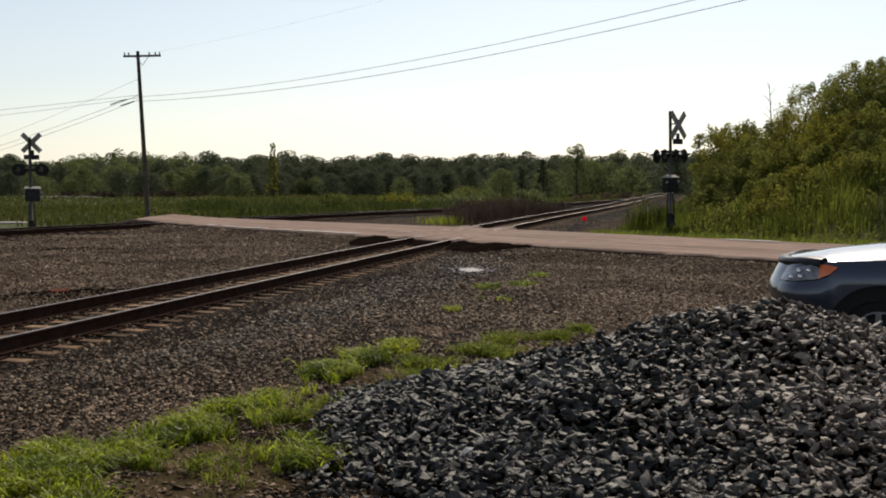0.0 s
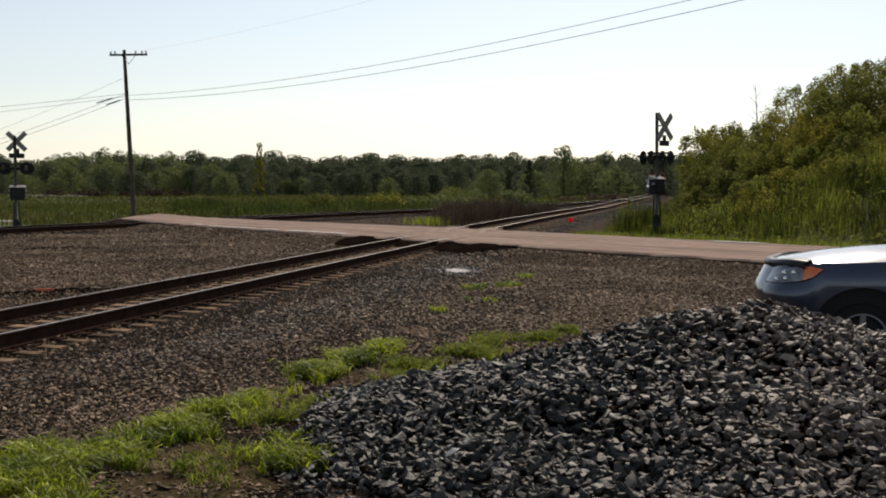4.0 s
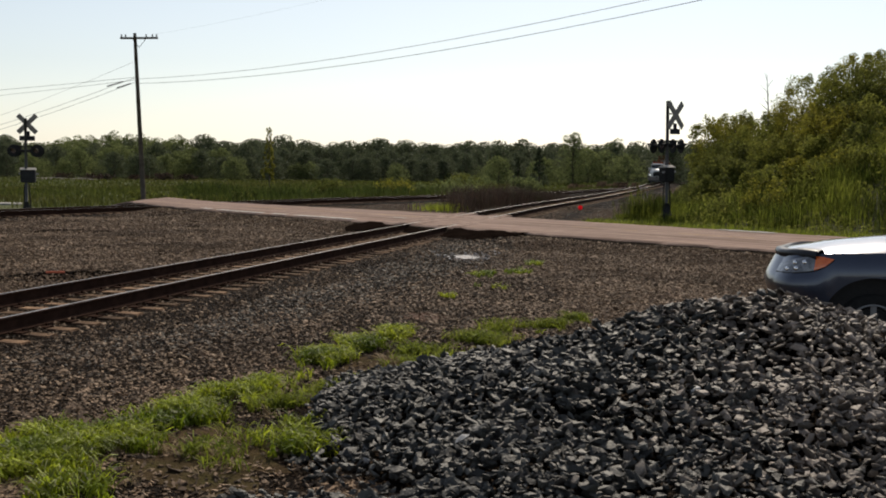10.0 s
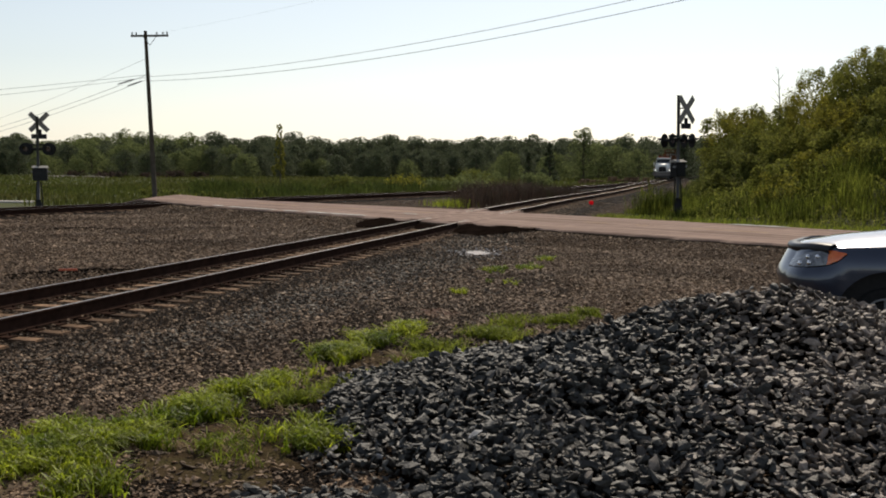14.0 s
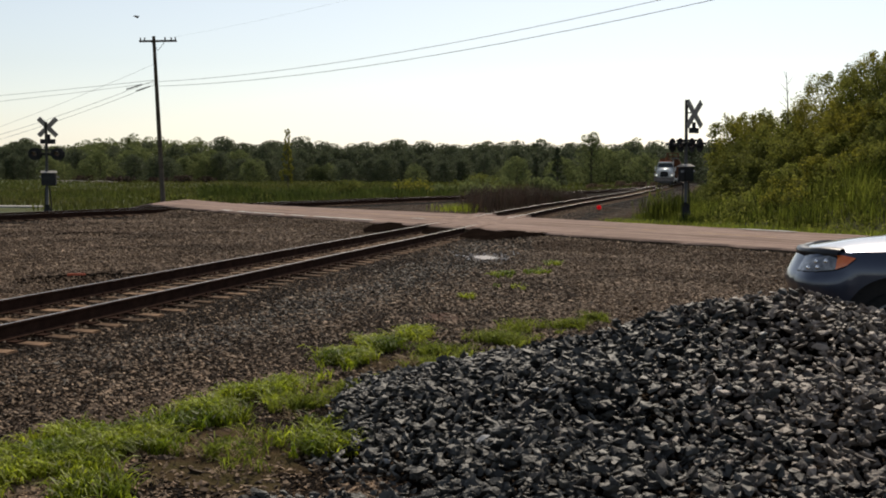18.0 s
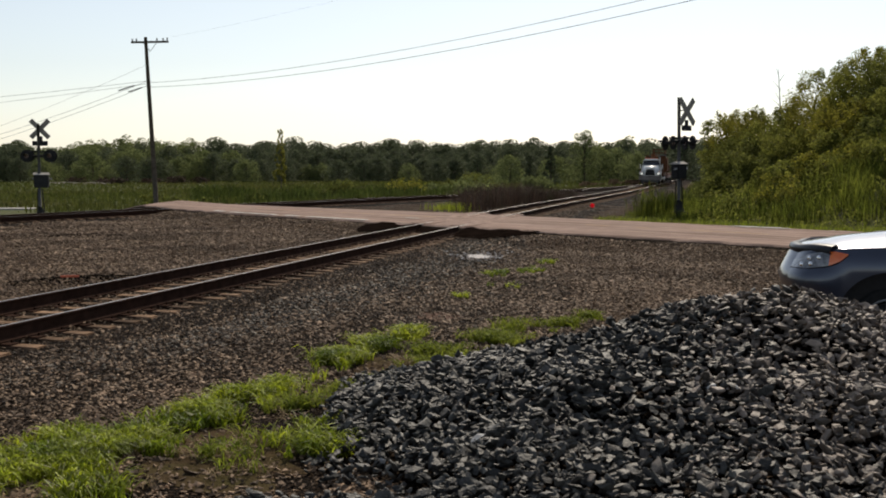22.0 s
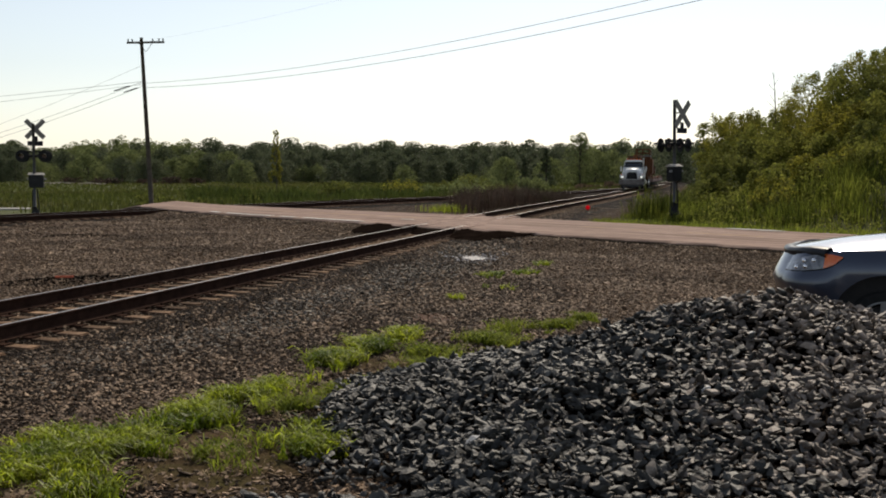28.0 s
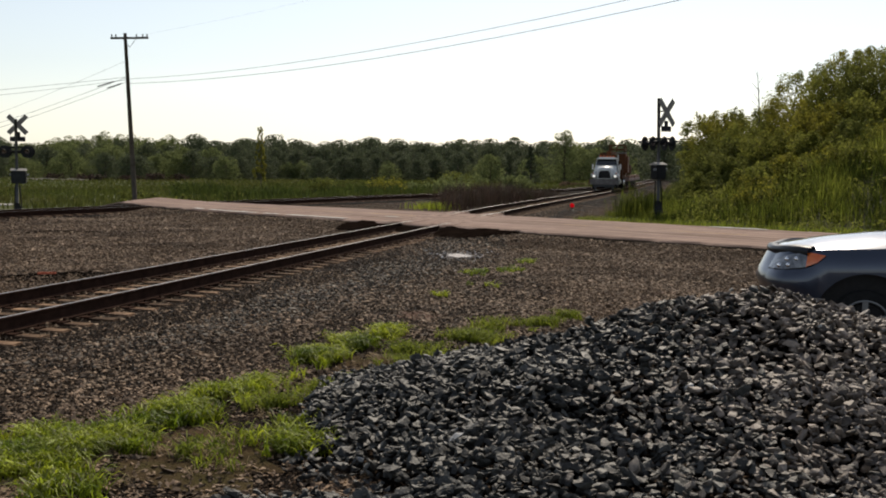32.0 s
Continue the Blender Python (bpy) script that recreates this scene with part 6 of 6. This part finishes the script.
for x, y, sc in ((24, 178, 0.8), (27.5, 182, 0.78), (30, 176, 0.72), (33, 190, 0.75), (36, 196, 0.8), (40, 205, 0.85), (44, 215, 0.9), (38, 180, 0.8), (47, 200, 0.9), (17, 180, 0.6), (10, 185, 0.6), (51, 220, 0.9), (34, 215, 0.8), (42, 235, 0.85)):
    plant("dark" if x > 32 else "low" if x > 26 else "broad", x, y, -1.4, sc * (1.0 if x > 26 else 0.86))

# ---- field grass, brush and heaps beyond the road ----
n = 60000
fd = 46 + 215 * rng.random(n) ** 1.6
fa = np.radians(rng.uniform(-25, 12, n))
fx, fy = fd * np.sin(fa), fd * np.cos(fa)
ok = (fx < np.polyval(SIDE, np.clip(fy, 10, 135)) - 2.6) & (beyond_road(fx, fy) > 1.2) & ~((fx < -24.5) & (fy > 57) & (fy < 69))
fx, fy = fx[ok], fy[ok]
v, f = blades(np.stack([fx, fy, land(fx, fy)], 1), 0.28 + 0.2 * rng.random(len(fx)), 0.018 + 0.0008 * fy, 0.7)
tagged(new("field_grass", raw("field_grass", v, f, FIELD_GRASS)), "tall green meadow grass in the field", "grass", kind="stuff")
n = 26000
fy = rng.uniform(60, 104, n)
fx = rng.uniform(-26, 0.0, n)
rank = np.array([noise.noise(Vector((p * 0.22, q * 0.10, 8.0))) + 0.5 * noise.noise(Vector((p * 0.9, q * 0.5, 3.0))) for p, q in zip(fx, fy)])
ok = (fx < np.polyval(SIDE, fy) - 3.2) & (beyond_road(fx, fy) > 2.0) & (rank > -0.05 + 0.2 * rng.random(n)) & (fx > -0.235 * fy)
fx, fy, rank = fx[ok], fy[ok], rank[ok]
v, f = arched(np.stack([fx, fy, land(fx, fy)], 1), 0.5 + 0.75 * np.clip(rank + 0.1, 0, 0.8), np.full(len(fx), 0.05), 0.7)
tagged(new("rank_weeds", raw("rank_weeds", v, f, WEED_DARK)), "tall dark green weeds along the side track", "weeds", kind="stuff")
shrub(-9.3, 93, 2.8, 1.7, 0.2, 1500, LEAF3, "dark rounded bush in the field")
shrub(-3.9, 96, 3.6, 1.8, 0.2, 1700, LEAF2, "yellow green bush in the field")
shrub(2.6, 104, 3.4, 2.2, 0.2, 1500, LEAF3, "dark bush behind the brown brush")
n = 34000
fy = rng.uniform(51, 92, n)
fx = rng.uniform(-8, 14, n)
w_ = right_off(fx, fy)
ok = (w_ < -2.4) & (fx > np.polyval(SIDE, fy) + 2.2) & (fx > 0.012 * fy + rng.normal(0, 0.35, n)) & (beyond_road(fx, fy) > 0.5) & (fx < 0.112 * fy + rng.normal(0, 0.6, n))
fx, fy = fx[ok], fy[ok]
bush = np.array([noise.noise(Vector((p * 0.5, q * 0.22, 2.0))) + 0.6 * noise.noise(Vector((p * 1.6, q * 0.7, 6.0))) for p, q in zip(fx, fy)])
v, f = blades(np.stack([fx, fy, land(fx, fy)], 1), (0.95 + 0.55 * bush) * (1 - 0.45 * smooth01((fx / fy - 0.05) / 0.06)), np.full(len(fx), 0.026), 1.0)
tagged(new("dry_brush", raw("dry_brush", v, f, DRYBRUSH)), "brown dead brush between the two tracks", "brush", kind="stuff")
fx, fy = rng.normal(0.0, 0.5, 420), rng.normal(53.5, 1.4, 420)
v, f = blades(np.stack([fx, fy, land(fx, fy)], 1), np.full(420, 0.36), np.full(420, 0.022), 0.9)
tagged(new("green_weeds", raw("green_weeds", v, f, GRASS_THIN)), "green weeds at the road edge between the tracks", "weeds", kind="stuff")
for k in range(10):
    y = rng.uniform(86, 120)
    x = side_x(y) - rng.uniform(4, 16)
    shrub(x, y, rng.uniform(2.4, 3.6), rng.uniform(1.1, 1.9), 0.24, 1100, LEAF_FAR if k % 2 else LEAF3, "low green shrub in the field")
for k in range(6):
    shrub(-17.2 + 1.1 * k + rng.uniform(-0.4, 0.4), 64 + rng.uniform(-1, 2), 1.5, rng.uniform(0.7, 1.2), 0.2, 500, LEAF if k == 2 else LEAF3, "low weedy shrub near the pole")
for k in range(6):
    x = -80 + 5.2 * k + rng.uniform(-1, 1)
    shrub(x, 236 + rng.uniform(-3, 3), rng.uniform(3, 5), rng.uniform(0.9, 1.6), 0.5, 500, DRYBRUSH, "low heap of dry brown brush at the field edge")
DRY_EARTH = mat("pale dry earth", [(0.15, 0.135, 0.105), (0.27, 0.25, 0.21)], 0.4, 0.95, spec=0.02)
earth = Form()
for k in range(25):
    x = -86.0 + 0.62 * k
    y = 233 + 2.0 * math.sin(0.2 * k)
    z = float(land(x, y))
    top = 0.30 + 0.22 * noise.noise(Vector((x * 0.3, 0.0, 4.0)))
    earth.v += [(x, y - 1.2, z - 0.1), (x, y - 0.2, z + top), (x, y + 1.4, z + top * 0.8), (x, y + 2.2, z - 0.1)]
earth.f += [(i * 4 + k, (i + 1) * 4 + k, (i + 1) * 4 + k + 1, i * 4 + k + 1) for i in range(24) for k in range(3)]
tagged(new("earth_bank", earth.mesh("earth_bank", DRY_EARTH)), "low pale bank of dry earth before the woods", "bank", kind="structure")
for k in range(9):
    x = 15.2 + 0.95 * k + rng.uniform(-0.2, 0.2)
    y = 131 + rng.uniform(-2, 2)
    hp = thing("tie_stack", "stack of old brown railway ties beside the track", "tie stack", Matrix.Translation((x, y, float(land(x, y)))) @ pose(0, 0, 0, 0, 0, rng.uniform(-30, 30)), "tie stacks beside the track")
    for r in range(int(rng.integers(3, 6))):
        for c in range(3):
            part("tie", tie_me, None, hp, m=pose(0.05 * r, (c - 1) * 0.26, 0.17 + 0.18 * r) @ Matrix.Diagonal((0.32, 1, 1, 1)))


insect = thing("insect", "dark flying insect passing close by", "insect")
part("body", Form().tube([(-0.009, 0, -0.002), (-0.006, 0, -0.001), (0.0, 0, 0), (0.005, 0, 0.001), (0.009, 0, 0.002)], [0.001, 0.0025, 0.003, 0.0026, 0.001], 8), DARKBIRD, insect, smooth=True)
for s_ in (-1, 1):
    part("wing", Form().add([(-0.001, 0.001 * s_, 0.002), (0.003, 0.001 * s_, 0.002), (0.009, 0.003 * s_, 0.009), (0.006, 0.003 * s_, 0.010), (-0.001, 0.0014 * s_, 0.0017), (0.003, 0.0014 * s_, 0.0017), (0.009, 0.0034 * s_, 0.0087), (0.006, 0.0034 * s_, 0.0097)],
                            [(0, 1, 2, 3), (7, 6, 5, 4), (0, 4, 5, 1), (1, 5, 6, 2), (2, 6, 7, 3), (3, 7, 4, 0)]), GLASSY, insect)


def motions():
    # the insect darts past from right to left
    walk(insect, [(t, Matrix.Translation((-0.325 - 8.6 * (t - 7.6), 2.0, 2.10 - 1.6 * max(-1.5, min(1.0, t - 7.6)))) @ pose(0, 0, 0, 0, -14, 0)) for t in (0.0, 6.0, 7.4, 7.5, 7.6, 7.7, 7.8, 9.0, 32.0)])
    # the truck and its carts come down the main track at a steady pace
    for ob, lag in ((truck, 0.0), (carts[0], 10.9), (carts[1], 19.2)):
        rows = []
        for k in range(9):
            t = 4.0 * k
            s = 93.5 + 2.83 * (32 - t) + lag
            rows.append((t, Matrix.Translation(trk(s, 0, -0.22)) @ pose(0, 0, 0, 0, 0, -math.degrees(TH))))
        walk(ob, rows)
    # the bird crosses from right to left
    way = [(0.0, (160.0, -110.0, 3.2)), (12.0, (50.0, -16.0, 3.2)), (16.0, (10.2, 16.0, 3.2)), (16.5, (5.48, 20.0, 3.62)), (16.6, (4.6, 20.8, 3.80)), (17.0, (1.46, 24.0, 4.42)), (17.2, (-0.45, 25.6, 4.82)), (17.4, (-2.53, 27.2, 5.06)), (17.6, (-4.79, 28.8, 5.42)), (17.8, (-7.08, 30.4, 5.83)), (18.0, (-9.3, 32.0, 6.11)), (18.2, (-11.35, 33.6, 6.27)), (19.0, (-19.8, 40.0, 6.9)), (24.0, (-72, 80, 8)), (32.0, (-155, 144, 9))]
    walk(bird, [(t, Matrix.Translation(p)) for t, p in way])
    for w, s_ in zip(wings, (-1, 1)):
        walk(w, [(0.0, pose(0, 0, 0))] + [(15.8 + 0.1 * k, pose(0, 0, 0, (38 if k % 2 else -22) * s_)) for k in range(26)] + [(32.0, pose(0, 0, 0))])


motions()
